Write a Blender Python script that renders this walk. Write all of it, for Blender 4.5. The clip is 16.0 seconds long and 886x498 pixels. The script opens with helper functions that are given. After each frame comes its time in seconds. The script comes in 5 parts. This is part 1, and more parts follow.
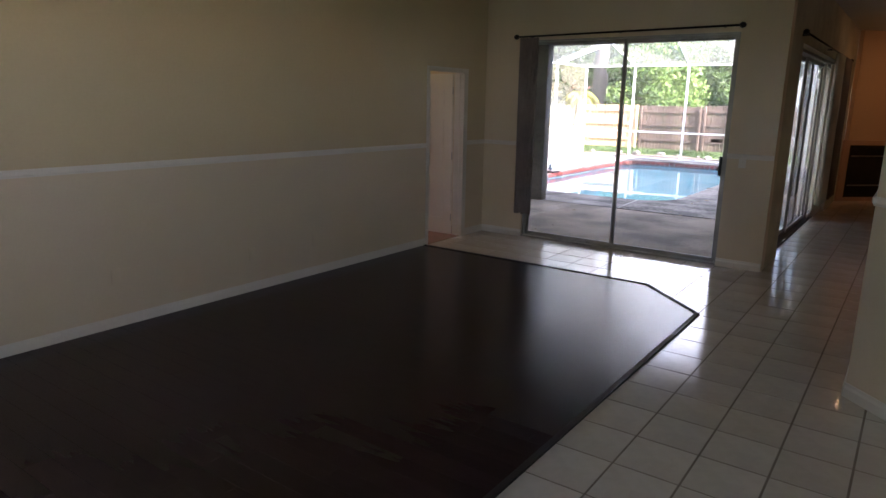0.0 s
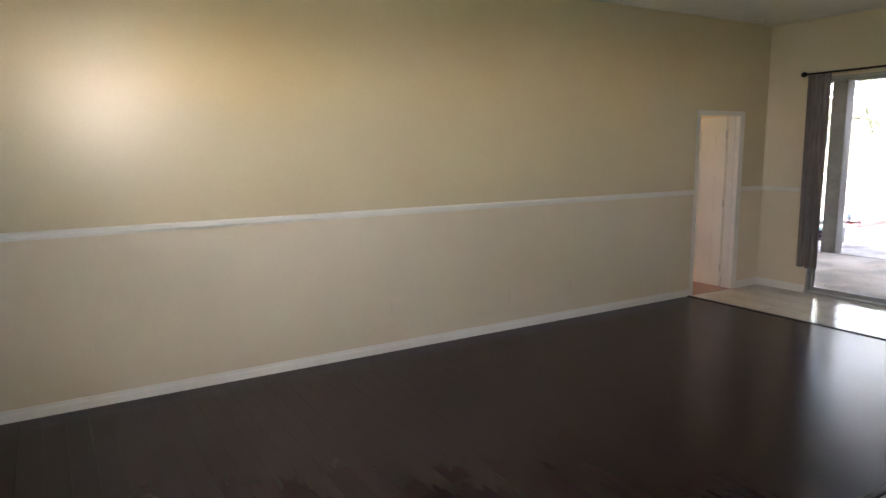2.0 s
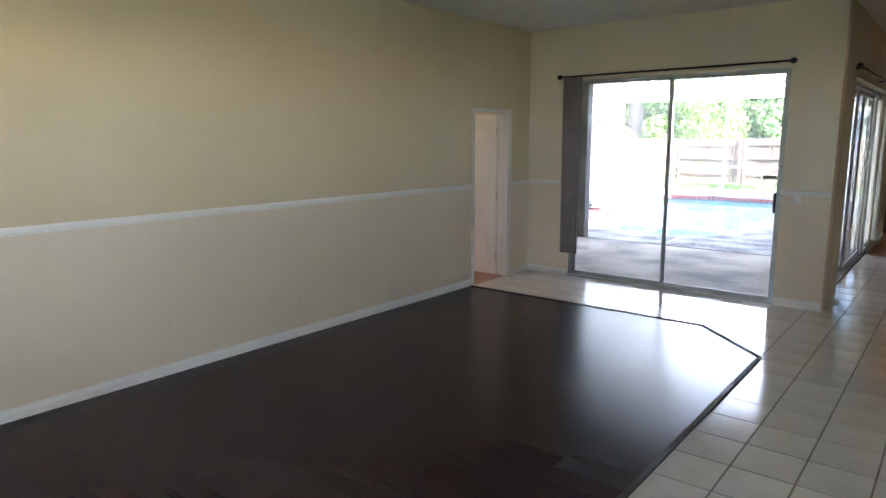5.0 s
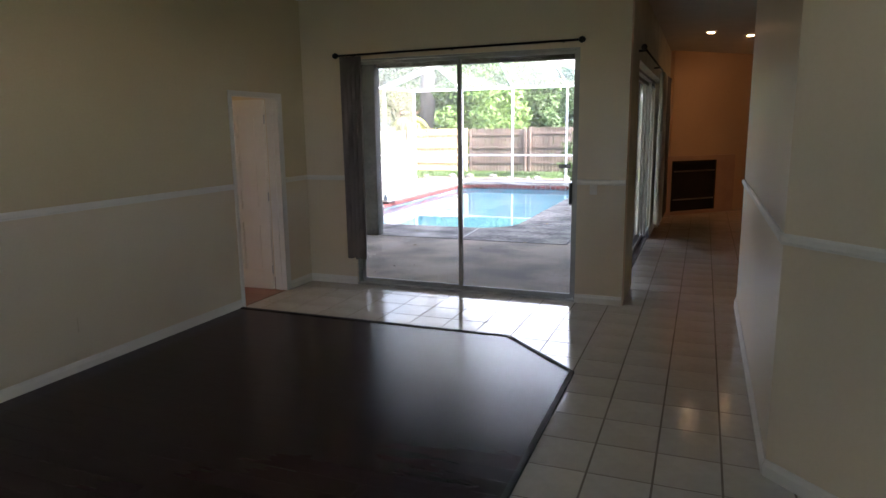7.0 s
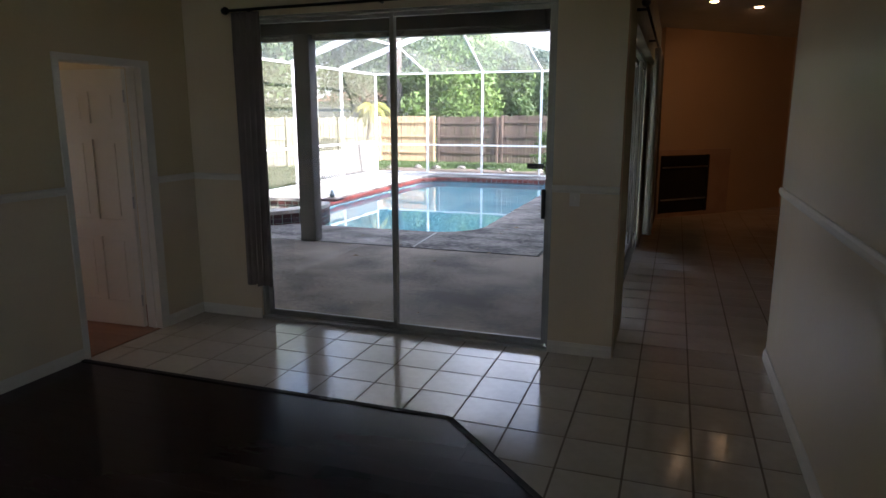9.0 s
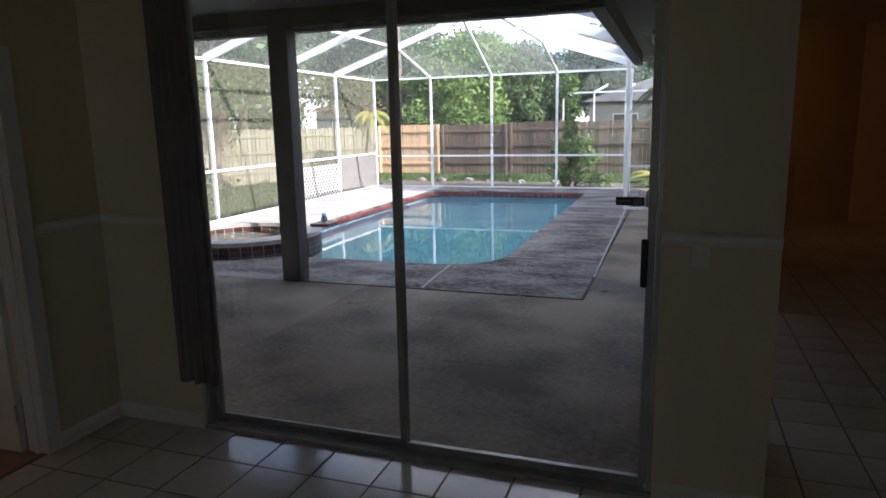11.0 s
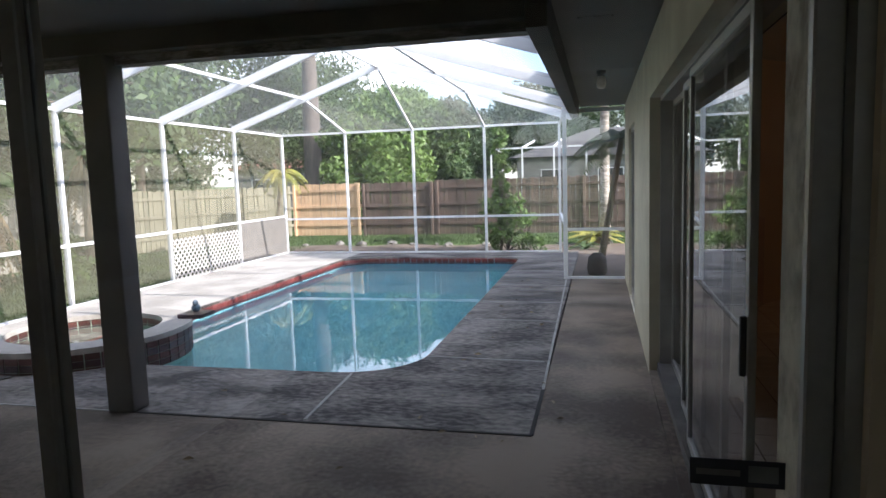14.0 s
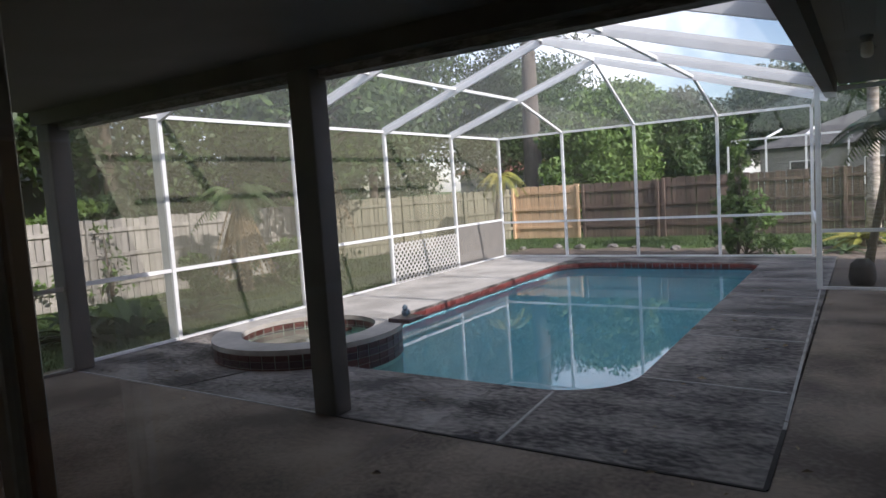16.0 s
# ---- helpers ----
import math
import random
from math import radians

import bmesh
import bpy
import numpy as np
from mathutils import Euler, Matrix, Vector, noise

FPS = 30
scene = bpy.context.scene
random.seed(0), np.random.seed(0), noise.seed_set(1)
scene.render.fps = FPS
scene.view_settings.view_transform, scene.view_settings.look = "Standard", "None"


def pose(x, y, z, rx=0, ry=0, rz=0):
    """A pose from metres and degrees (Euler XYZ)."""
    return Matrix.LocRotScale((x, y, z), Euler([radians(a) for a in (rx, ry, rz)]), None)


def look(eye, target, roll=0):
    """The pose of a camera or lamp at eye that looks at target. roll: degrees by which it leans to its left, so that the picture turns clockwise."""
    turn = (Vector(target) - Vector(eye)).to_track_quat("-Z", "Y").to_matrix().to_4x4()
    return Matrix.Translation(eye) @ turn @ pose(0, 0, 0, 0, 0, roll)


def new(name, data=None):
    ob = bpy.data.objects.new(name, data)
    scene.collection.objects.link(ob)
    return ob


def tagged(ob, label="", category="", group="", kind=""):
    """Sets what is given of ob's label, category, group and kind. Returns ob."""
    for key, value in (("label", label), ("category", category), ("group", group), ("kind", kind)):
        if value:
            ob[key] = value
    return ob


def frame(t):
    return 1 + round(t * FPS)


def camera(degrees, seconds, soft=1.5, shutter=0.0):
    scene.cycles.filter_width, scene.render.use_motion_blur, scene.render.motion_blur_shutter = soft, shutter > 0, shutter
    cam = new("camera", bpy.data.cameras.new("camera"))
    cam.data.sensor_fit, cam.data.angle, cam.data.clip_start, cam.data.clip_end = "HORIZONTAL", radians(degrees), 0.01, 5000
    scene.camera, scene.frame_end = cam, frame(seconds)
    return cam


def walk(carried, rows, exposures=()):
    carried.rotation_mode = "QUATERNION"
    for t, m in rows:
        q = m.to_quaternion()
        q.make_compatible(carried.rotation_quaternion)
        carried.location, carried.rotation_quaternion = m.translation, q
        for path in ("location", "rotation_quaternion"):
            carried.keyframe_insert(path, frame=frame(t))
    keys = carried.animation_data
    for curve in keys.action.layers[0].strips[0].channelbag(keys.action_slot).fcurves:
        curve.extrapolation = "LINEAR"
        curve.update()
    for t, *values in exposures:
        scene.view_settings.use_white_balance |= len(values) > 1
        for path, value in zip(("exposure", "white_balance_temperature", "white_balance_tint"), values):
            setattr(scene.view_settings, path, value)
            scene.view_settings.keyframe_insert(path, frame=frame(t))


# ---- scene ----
cam = camera(68.0, 16.0)
PATH = [
    (0, (4.638, -7.353, 1.685), (3.502, -5.767, 1.245), 1.1),
    (0.5, (4.75, -7.368, 1.69), (3.421, -5.943, 1.24), 0.9),
    (1, (4.824, -7.369, 1.697), (3.33, -6.104, 1.287), -1.1),
    (1.5, (4.74, -7.372, 1.69), (3.148, -6.212, 1.34), -0.9),
    (2, (4.792, -7.404, 1.693), (3.101, -6.381, 1.389), -0.6),
    (2.5, (4.849, -7.45, 1.762), (3.075, -6.573, 1.471), -0.7),
    (3, (4.858, -7.46, 1.771), (3.017, -6.728, 1.502), -0.3),
    (3.5, (4.826, -7.464, 1.775), (2.989, -6.732, 1.475), -0.1),
    (4, (4.755, -7.434, 1.809), (3.042, -6.45, 1.496), 0.5),
    (4.5, (4.652, -7.43, 1.789), (3.161, -6.133, 1.479), 0.4),
    (5, (4.499, -7.402, 1.739), (3.267, -5.863, 1.404), -0.1),
    (7.5, (4.067, -5.869, 1.688), (3.381, -4.026, 1.321), -0.1),
    (8, (4.026, -5.417, 1.67), (3.366, -3.567, 1.293), 0.6),
    (8.5, (3.921, -4.963, 1.669), (3.272, -3.114, 1.269), 0.3),
    (11, (3.047, -2.823, 1.66), (2.39, -0.971, 1.288), -1.2),
    (11.5, (2.856, -2.409, 1.669), (2.336, -0.519, 1.272), -0.5),
    (12, (2.794, -1.957, 1.685), (2.29, -0.058, 1.312), -0.2),
    (12.5, (2.73, -1.61, 1.675), (2.264, 0.293, 1.272), -0.7),
    (13, (2.629, -1.308, 1.691), (2.338, 0.643, 1.362), -1.8),
    (13.5, (2.649, -1.062, 1.697), (2.297, 0.887, 1.42), -1.8),
    (14, (2.699, -0.834, 1.719), (2.236, 1.1, 1.507), -1.8),
    (14.5, (2.674, -0.622, 1.714), (2.221, 1.315, 1.511), -3.3),
    (15, (2.644, -0.467, 1.719), (2.069, 1.437, 1.507), -4.1),
    (15.5, (2.679, -0.369, 1.725), (1.834, 1.434, 1.542), -3.1),
    (16, (2.716, -0.325, 1.714), (1.632, 1.346, 1.539), -3.7),
]
EXPOSURES = [(t, e, k, g) for t, e, k, g in (
    (0, 3.35, 6350, 26), (0.6, 3.4, 6400, 26), (1.2, 4.3, 6600, 23), (2.0, 4.75, 6550, 22), (3.5, 4.75, 6500, 22), (4.5, 4.75, 5950, 17), (5.2, 4.7, 5800, 17),
    (7.3, 3.35, 6250, 21), (8.0, 2.9, 6150, 21), (8.7, 2.7, 6100, 20), (10.8, 1.85, 6150, 19), (12, 1.75, 6150, 19), (13.0, 1.7, 6200, 19), (14.0, 1.55, 6250, 18), (15, 1.1, 6300, 18), (16, 0.75, 6350, 19))]
walk(cam, [(t, look(eye, target, roll)) for t, eye, target, roll in PATH], EXPOSURES)

# ---- light ----
world = bpy.data.worlds.new("world")
scene.world = world
world.use_nodes = True
SUN_EL, SUN_AZ = radians(33), radians(-13)   # height, and turn from +x towards -y
wn = world.node_tree
sky = wn.nodes.new("ShaderNodeTexSky")
sky.sky_type, sky.sun_disc = "NISHITA", False
sky.sun_elevation, sky.sun_rotation = SUN_EL, radians(90) - SUN_AZ
wn.nodes["Background"].inputs["Strength"].default_value = 0.145
# broken white cloud over the sky
dirs, cloud, cover, clouded = wn.nodes.new("ShaderNodeTexCoord"), wn.nodes.new("ShaderNodeTexNoise"), wn.nodes.new("ShaderNodeValToRGB"), wn.nodes.new("ShaderNodeMix")
cloud.inputs["Scale"].default_value, cloud.inputs["Detail"].default_value, cloud.inputs["Roughness"].default_value = 2.6, 6.0, 0.6
cover.color_ramp.elements[0].position, cover.color_ramp.elements[1].position = 0.47, 0.70
clouded.data_type = "RGBA"
wn.links.new(dirs.outputs["Generated"], cloud.inputs["Vector"])
wn.links.new(cloud.outputs[0], cover.inputs[0])
wn.links.new(cover.outputs[0], clouded.inputs[0])
wn.links.new(sky.outputs[0], clouded.inputs[6])
clouded.inputs[7].default_value = (13.0, 13.5, 14.2, 1)
wn.links.new(clouded.outputs[2], wn.nodes["Background"].inputs["Color"])
sun_dir = Vector((math.cos(SUN_EL) * math.cos(SUN_AZ), math.cos(SUN_EL) * math.sin(SUN_AZ), math.sin(SUN_EL)))
sun = new("sun", bpy.data.lights.new("sun", "SUN"))
sun.data.energy, sun.data.angle, sun.data.color = 4.0, radians(0.5), (1.0, 0.95, 0.86)
sun.matrix_world = look(sun_dir * 60, (0, 0, 0))


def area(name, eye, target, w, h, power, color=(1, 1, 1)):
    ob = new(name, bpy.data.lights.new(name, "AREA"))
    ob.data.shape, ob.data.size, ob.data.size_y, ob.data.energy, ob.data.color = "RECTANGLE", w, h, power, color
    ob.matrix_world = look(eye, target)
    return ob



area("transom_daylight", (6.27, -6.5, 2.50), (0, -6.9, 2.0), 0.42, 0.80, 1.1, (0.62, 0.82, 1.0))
# Unseen warm lamp added in the bedroom to brighten the open door leaf.
area("bedroom_fill", (-3.22, -1.08, 1.5), (0, -1.2, 1.0), 0.8, 1.1, 0.95, (1.0, 0.72, 0.45))

# ---- materials ----


def mat(name, a, b=None, rough=0.5, metal=0.0, scale=4.0, fine=60.0, bump=0.1, vary=0.0, island=0.0, stretch=(1, 1, 1),
        spec=0.5, dist=0.01, contrast=(0.35, 0.65), grit=0.35):
    """A surface between the colours a and b by noise at two scales, with fine relief."""
    m = bpy.data.materials.new(name)
    m.use_nodes = True
    nt = m.node_tree
    N, L = nt.nodes.new, nt.links.new
    bs = nt.nodes["Principled BSDF"]
    bs.inputs["Roughness"].default_value, bs.inputs["Metallic"].default_value = rough, metal
    bs.inputs["Specular IOR Level"].default_value = spec
    b = b or tuple(c * 0.85 for c in a)
    co, mp = N("ShaderNodeTexCoord"), N("ShaderNodeMapping")
    L(co.outputs["Object"], mp.inputs["Vector"])
    mp.inputs["Scale"].default_value = stretch
    n1, n2 = N("ShaderNodeTexNoise"), N("ShaderNodeTexNoise")
    for n, s, d in ((n1, scale, 4.0), (n2, fine, 3.0)):
        n.inputs["Scale"].default_value, n.inputs["Detail"].default_value = s, d
        L(mp.outputs[0], n.inputs["Vector"])
    mixn = N("ShaderNodeMath")
    mixn.operation = "MULTIPLY_ADD"
    L(n2.outputs[0], mixn.inputs[0])
    mixn.inputs[1].default_value = grit
    sub = N("ShaderNodeMath")
    sub.operation = "SUBTRACT"
    L(n1.outputs[0], sub.inputs[0])
    sub.inputs[1].default_value = grit / 2
    L(sub.outputs[0], mixn.inputs[2])
    ramp = N("ShaderNodeValToRGB")
    ramp.color_ramp.elements[0].position, ramp.color_ramp.elements[1].position = contrast
    ramp.color_ramp.elements[0].color, ramp.color_ramp.elements[1].color = (*a, 1), (*b, 1)
    L(mixn.outputs[0], ramp.inputs[0])
    out = ramp.outputs[0]
    if vary or island:
        src = N("ShaderNodeObjectInfo").outputs["Random"] if vary else N("ShaderNodeNewGeometry").outputs["Random Per Island"]
        mr = N("ShaderNodeMapRange")
        k = vary or island
        mr.inputs["To Min"].default_value, mr.inputs["To Max"].default_value = 1 - k, 1 + k
        L(src, mr.inputs["Value"])
        hsv = N("ShaderNodeHueSaturation")
        L(mr.outputs[0], hsv.inputs["Value"])
        L(out, hsv.inputs["Color"])
        out = hsv.outputs[0]
    L(out, bs.inputs["Base Color"])
    if bump:
        bp = N("ShaderNodeBump")
        bp.inputs["Strength"].default_value, bp.inputs["Distance"].default_value = bump, dist
        L(mixn.outputs[0], bp.inputs["Height"])
        L(bp.outputs[0], bs.inputs["Normal"])
    return m


def glass_mat(name, tint=(1, 1, 1), ior=1.45, bump=0.0):
    m = bpy.data.materials.new(name)
    m.use_nodes = True
    bs = m.node_tree.nodes["Principled BSDF"]
    bs.inputs["Base Color"].default_value = (*tint, 1)
    bs.inputs["Roughness"].default_value, bs.inputs["Transmission Weight"].default_value, bs.inputs["IOR"].default_value = 0.0, 1.0, ior
    if bump:
        nt = m.node_tree
        n, bp, co = nt.nodes.new("ShaderNodeTexNoise"), nt.nodes.new("ShaderNodeBump"), nt.nodes.new("ShaderNodeTexCoord")
        n.inputs["Scale"].default_value = 2.5
        nt.links.new(co.outputs["Object"], n.inputs["Vector"])
        bp.inputs["Strength"].default_value, bp.inputs["Distance"].default_value = bump, 0.02
        nt.links.new(n.outputs[0], bp.inputs["Height"])
        nt.links.new(bp.outputs[0], bs.inputs["Normal"])
    return m


def screen_mat(name, clear, tone, glow_through=0.35):
    m = bpy.data.materials.new(name)
    m.use_nodes = True
    nt = m.node_tree
    nt.nodes.remove(nt.nodes["Principled BSDF"])
    mx, tr, df = nt.nodes.new("ShaderNodeMixShader"), nt.nodes.new("ShaderNodeBsdfTransparent"), nt.nodes.new("ShaderNodeBsdfDiffuse")
    tl, ad = nt.nodes.new("ShaderNodeBsdfTranslucent"), nt.nodes.new("ShaderNodeMixShader")
    df.inputs["Color"].default_value = tl.inputs["Color"].default_value = (*tone, 1)
    ad.inputs[0].default_value = glow_through
    nt.links.new(df.outputs[0], ad.inputs[1])
    nt.links.new(tl.outputs[0], ad.inputs[2])
    mx.inputs[0].default_value = 1 - clear
    nt.links.new(tr.outputs[0], mx.inputs[1])
    nt.links.new(ad.outputs[0], mx.inputs[2])
    nt.links.new(mx.outputs[0], nt.nodes["Material Output"].inputs["Surface"])
    return m


def leaf_mat(name, a, b, through_light=0.25):
    m = mat(name, a, b, rough=0.55, scale=0.6, fine=5, bump=0, island=0.35, contrast=(0.3, 0.7))
    nt = m.node_tree
    bs = nt.nodes["Principled BSDF"]
    tl, mx = nt.nodes.new("ShaderNodeBsdfTranslucent"), nt.nodes.new("ShaderNodeMixShader")
    nt.links.new(bs.inputs["Base Color"].links[0].from_socket, tl.inputs["Color"])
    mx.inputs[0].default_value = through_light
    nt.links.new(bs.outputs[0], mx.inputs[1])
    nt.links.new(tl.outputs[0], mx.inputs[2])
    nt.links.new(mx.outputs[0], nt.nodes["Material Output"].inputs["Surface"])
    return m


def glow_mat(name, color, strength):
    m = bpy.data.materials.new(name)
    m.use_nodes = True
    bs = m.node_tree.nodes["Principled BSDF"]
    bs.inputs["Emission Color"].default_value, bs.inputs["Emission Strength"].default_value = (*color, 1), strength
    return m


PAINT_UP = mat("paint_ochre_cream", (0.62, 0.51, 0.325), (0.585, 0.475, 0.295), rough=0.30, scale=0.8, fine=45, bump=0.12, dist=0.002)
PAINT_LOW = mat("paint_cream", (0.70, 0.585, 0.43), (0.67, 0.555, 0.40), rough=0.34, scale=0.8, fine=45, bump=0.12, dist=0.002)
PAINT_WARM = mat("paint_warm_tan", (0.60, 0.44, 0.30), (0.56, 0.40, 0.27), rough=0.5, scale=0.8, fine=45, bump=0.12, dist=0.002)
CEIL = mat("ceiling_plaster", (0.74, 0.73, 0.68), (0.70, 0.69, 0.64), rough=0.9, scale=3, fine=90, bump=0.5, dist=0.004)
TRIM = mat("trim_white", (0.76, 0.715, 0.65), (0.72, 0.675, 0.61), rough=0.35, scale=2, fine=30, bump=0.05)
DOORW = mat("door_white", (0.78, 0.74, 0.66), (0.74, 0.70, 0.62), rough=0.4, scale=2, fine=40, bump=0.06)
TILE = mat("floor_tile_glaze", (0.66, 0.60, 0.54), (0.58, 0.52, 0.46), rough=0.13, scale=2.2, fine=18, bump=0.03, vary=0.05, spec=0.6)
TILE_J = mat("floor_tile_glaze_rest", (0.66, 0.60, 0.54), (0.58, 0.52, 0.46), rough=0.13, scale=2.2, fine=18, bump=0.03, island=0.05, spec=0.6)
GROUT = mat("grout_brown", (0.18, 0.145, 0.12), (0.25, 0.205, 0.17), rough=0.9, scale=3, fine=60)
PLANK = mat("dark_laminate", (0.0255, 0.0135, 0.0145), (0.0315, 0.0165, 0.0175), rough=0.23, scale=1.6, fine=14, bump=0.02, vary=0.14, stretch=(0.4, 2, 1), spec=0.17, dist=0.003)
DARKTRIM = mat("dark_strip", (0.012, 0.009, 0.009), rough=0.6, spec=0.25)
REDWOOD = mat("bedroom_wood_floor", (0.30, 0.12, 0.06), (0.22, 0.085, 0.04), rough=0.35, scale=2, fine=20, stretch=(0.3, 3, 1), vary=0.15)
BRONZE = mat("mill_aluminium", (0.40, 0.385, 0.36), (0.32, 0.305, 0.285), rough=0.42, metal=0.4, scale=5, fine=60, bump=0.05)
ALU = mat("grey_aluminium", (0.42, 0.41, 0.39), (0.34, 0.33, 0.31), rough=0.4, metal=0.5, scale=5, fine=60, bump=0.05)
BLACK = mat("black_iron", (0.015, 0.013, 0.012), rough=0.4, metal=0.6)
PLASTIC_B = mat("black_plastic", (0.02, 0.02, 0.02), rough=0.4)
CURT = mat("curtain_taupe", (0.25, 0.205, 0.19), (0.20, 0.165, 0.152), rough=0.85, scale=3, fine=180, bump=0.25, dist=0.002)
CURT2 = mat("curtain_beige", (0.70, 0.66, 0.54), (0.64, 0.60, 0.48), rough=0.85, scale=3, fine=180, bump=0.25, dist=0.002)
GLASS = glass_mat("window_glass", (0.97, 0.985, 0.98))
WATER = glass_mat("pool_water", (0.86, 0.98, 1.0), 1.36, bump=0.035)
SPA_WATER = glass_mat("spa_water", (0.72, 0.88, 0.78), 1.33, bump=0.05)
BLIND = mat("blind_white", (0.60, 0.59, 0.58), (0.54, 0.53, 0.52), rough=0.45, scale=3, fine=40, bump=0.03)
TANWOOD = mat("stained_wood", (0.30, 0.17, 0.085), (0.22, 0.12, 0.06), rough=0.4, scale=4, fine=40, stretch=(0.3, 4, 4))
SILLM = mat("sill_brown_marble", (0.17, 0.10, 0.065), (0.30, 0.20, 0.14), rough=0.3, scale=14, fine=60)
STUCCO = mat("stucco_cream", (0.60, 0.56, 0.42), (0.50, 0.46, 0.34), rough=0.9, scale=3, fine=38, bump=0.9, dist=0.012)
STUCCO_OLD = mat("stucco_flaking", (0.60, 0.57, 0.48), (0.30, 0.27, 0.22), rough=0.9, scale=7, fine=30, bump=1.0, dist=0.015)
# Darker copy of SOFFIT: the shade under the lanai is put into the colour.
LANAI_C = mat("lanai_ceiling_shaded", (0.13, 0.12, 0.115), (0.095, 0.088, 0.083), rough=0.8, scale=1.5, fine=40)
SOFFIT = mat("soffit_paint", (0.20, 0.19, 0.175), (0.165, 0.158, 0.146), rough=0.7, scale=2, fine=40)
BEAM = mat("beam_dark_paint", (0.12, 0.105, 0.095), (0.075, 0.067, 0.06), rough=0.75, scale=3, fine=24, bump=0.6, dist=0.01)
WORN = mat("worn_paint", (0.34, 0.325, 0.31), (0.11, 0.10, 0.095), rough=0.85, scale=5, fine=22, stretch=(1, 4, 4), grit=0.6, bump=0.7, dist=0.01)
CONC = mat("lanai_concrete", (0.30, 0.238, 0.182), (0.095, 0.070, 0.052), rough=0.8, scale=1.1, fine=26, grit=0.4, bump=0.6, dist=0.01, contrast=(0.36, 0.64))
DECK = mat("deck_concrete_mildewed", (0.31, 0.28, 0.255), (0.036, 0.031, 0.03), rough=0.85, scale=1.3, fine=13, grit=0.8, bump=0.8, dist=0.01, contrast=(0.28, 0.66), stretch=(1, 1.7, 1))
# Paler than DECK: the side strip's sunlight put into the colour; also the spa rim.
DECK_L = mat("deck_concrete_pale", (0.52, 0.49, 0.45), (0.34, 0.32, 0.29), rough=0.85, scale=1.3, fine=12, bump=0.4, dist=0.01)
CAULK = mat("joint_caulk", (0.50, 0.49, 0.46), (0.30, 0.29, 0.27), rough=0.8, scale=6, fine=40)
JOINTD = mat("joint_dark", (0.035, 0.033, 0.03), rough=0.9)
POOLP = mat("pool_plaster", (0.26, 0.60, 0.68), (0.20, 0.53, 0.62), rough=0.7, scale=0.8, fine=9, bump=0.1)
SPAP = mat("spa_plaster", (0.48, 0.66, 0.54), (0.40, 0.56, 0.46), rough=0.7, scale=2, fine=9, bump=0.1)
REDTILE = mat("red_pool_tile", (0.20, 0.05, 0.043), (0.12, 0.032, 0.03), rough=0.3, scale=6, fine=40, vary=0.35)
BLUETILE = mat("dark_pool_tile", (0.05, 0.035, 0.05), (0.09, 0.05, 0.05), rough=0.3, scale=6, fine=40, vary=0.3)
WHITEALU = mat("white_aluminium", (0.80, 0.81, 0.82), (0.72, 0.73, 0.74), rough=0.45, scale=3, fine=40, bump=0.05)
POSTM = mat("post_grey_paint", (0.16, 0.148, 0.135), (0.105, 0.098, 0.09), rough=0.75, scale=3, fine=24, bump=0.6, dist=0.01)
SCREEN = screen_mat("insect_screen", 0.82, (0.22, 0.22, 0.20))
SCREEN_R = screen_mat("roof_screen_dusty", 0.68, (0.36, 0.36, 0.33), 0.65)
SCREEN_D = screen_mat("insect_screen_dusty", 0.56, (0.27, 0.265, 0.205))
PANELG = mat("grey_panel", (0.23, 0.215, 0.195), (0.19, 0.18, 0.165), rough=0.6)
LATT = mat("lattice_white", (0.55, 0.54, 0.52), rough=0.5)
FENCE = mat("fence_weathered_wood", (0.15, 0.105, 0.082), (0.055, 0.038, 0.031), rough=0.85, scale=2.5, fine=18, stretch=(4, 4, 0.4), vary=0.42, bump=0.4)
# Much lighter orange-brown than FENCE, for the left back section only.
FENCE_N = mat("fence_orange_wood", (0.66, 0.45, 0.28), (0.54, 0.36, 0.22), rough=0.8, scale=2.5, fine=18, stretch=(4, 4, 0.4), vary=0.12, bump=0.3)
FENCE_G = mat("fence_grey_wood", (0.37, 0.345, 0.305), (0.25, 0.235, 0.21), rough=0.85, scale=2.5, fine=18, stretch=(4, 4, 0.4), vary=0.16, bump=0.4)
# FENCE_G darkened and greened: the dimming by the screens put into the colour.
FENCE_O = mat("fence_grey_wood_dimmed", (0.24, 0.225, 0.16), (0.15, 0.14, 0.10), rough=0.85, scale=2.5, fine=18, stretch=(4, 4, 0.4), vary=0.2, bump=0.4)
LAWN = mat("lawn", (0.10, 0.16, 0.035), (0.055, 0.095, 0.02), rough=0.95, scale=0.7, fine=26, bump=0.8, dist=0.03)
DIRT = mat("garden_soil", (0.17, 0.13, 0.10), (0.085, 0.065, 0.05), rough=0.95, scale=2, fine=22, bump=0.8, dist=0.03)
ROCK = mat("garden_rock", (0.22, 0.205, 0.185), (0.11, 0.10, 0.09), rough=0.9, scale=6, fine=30, vary=0.25, bump=0.5)
BARK = mat("bark", (0.17, 0.13, 0.10), (0.09, 0.07, 0.055), rough=0.95, scale=4, fine=22, stretch=(3, 3, 0.6), bump=0.9, dist=0.03)
BARK_P = mat("pine_bark", (0.18, 0.15, 0.13), (0.09, 0.075, 0.066), rough=0.95, scale=4, fine=22, stretch=(3, 3, 0.6), bump=0.9, dist=0.03)
BARK_W = mat("palm_bark", (0.55, 0.50, 0.45), (0.24, 0.21, 0.18), rough=0.95, scale=5, fine=20, stretch=(1, 1, 3), bump=0.9, dist=0.03)
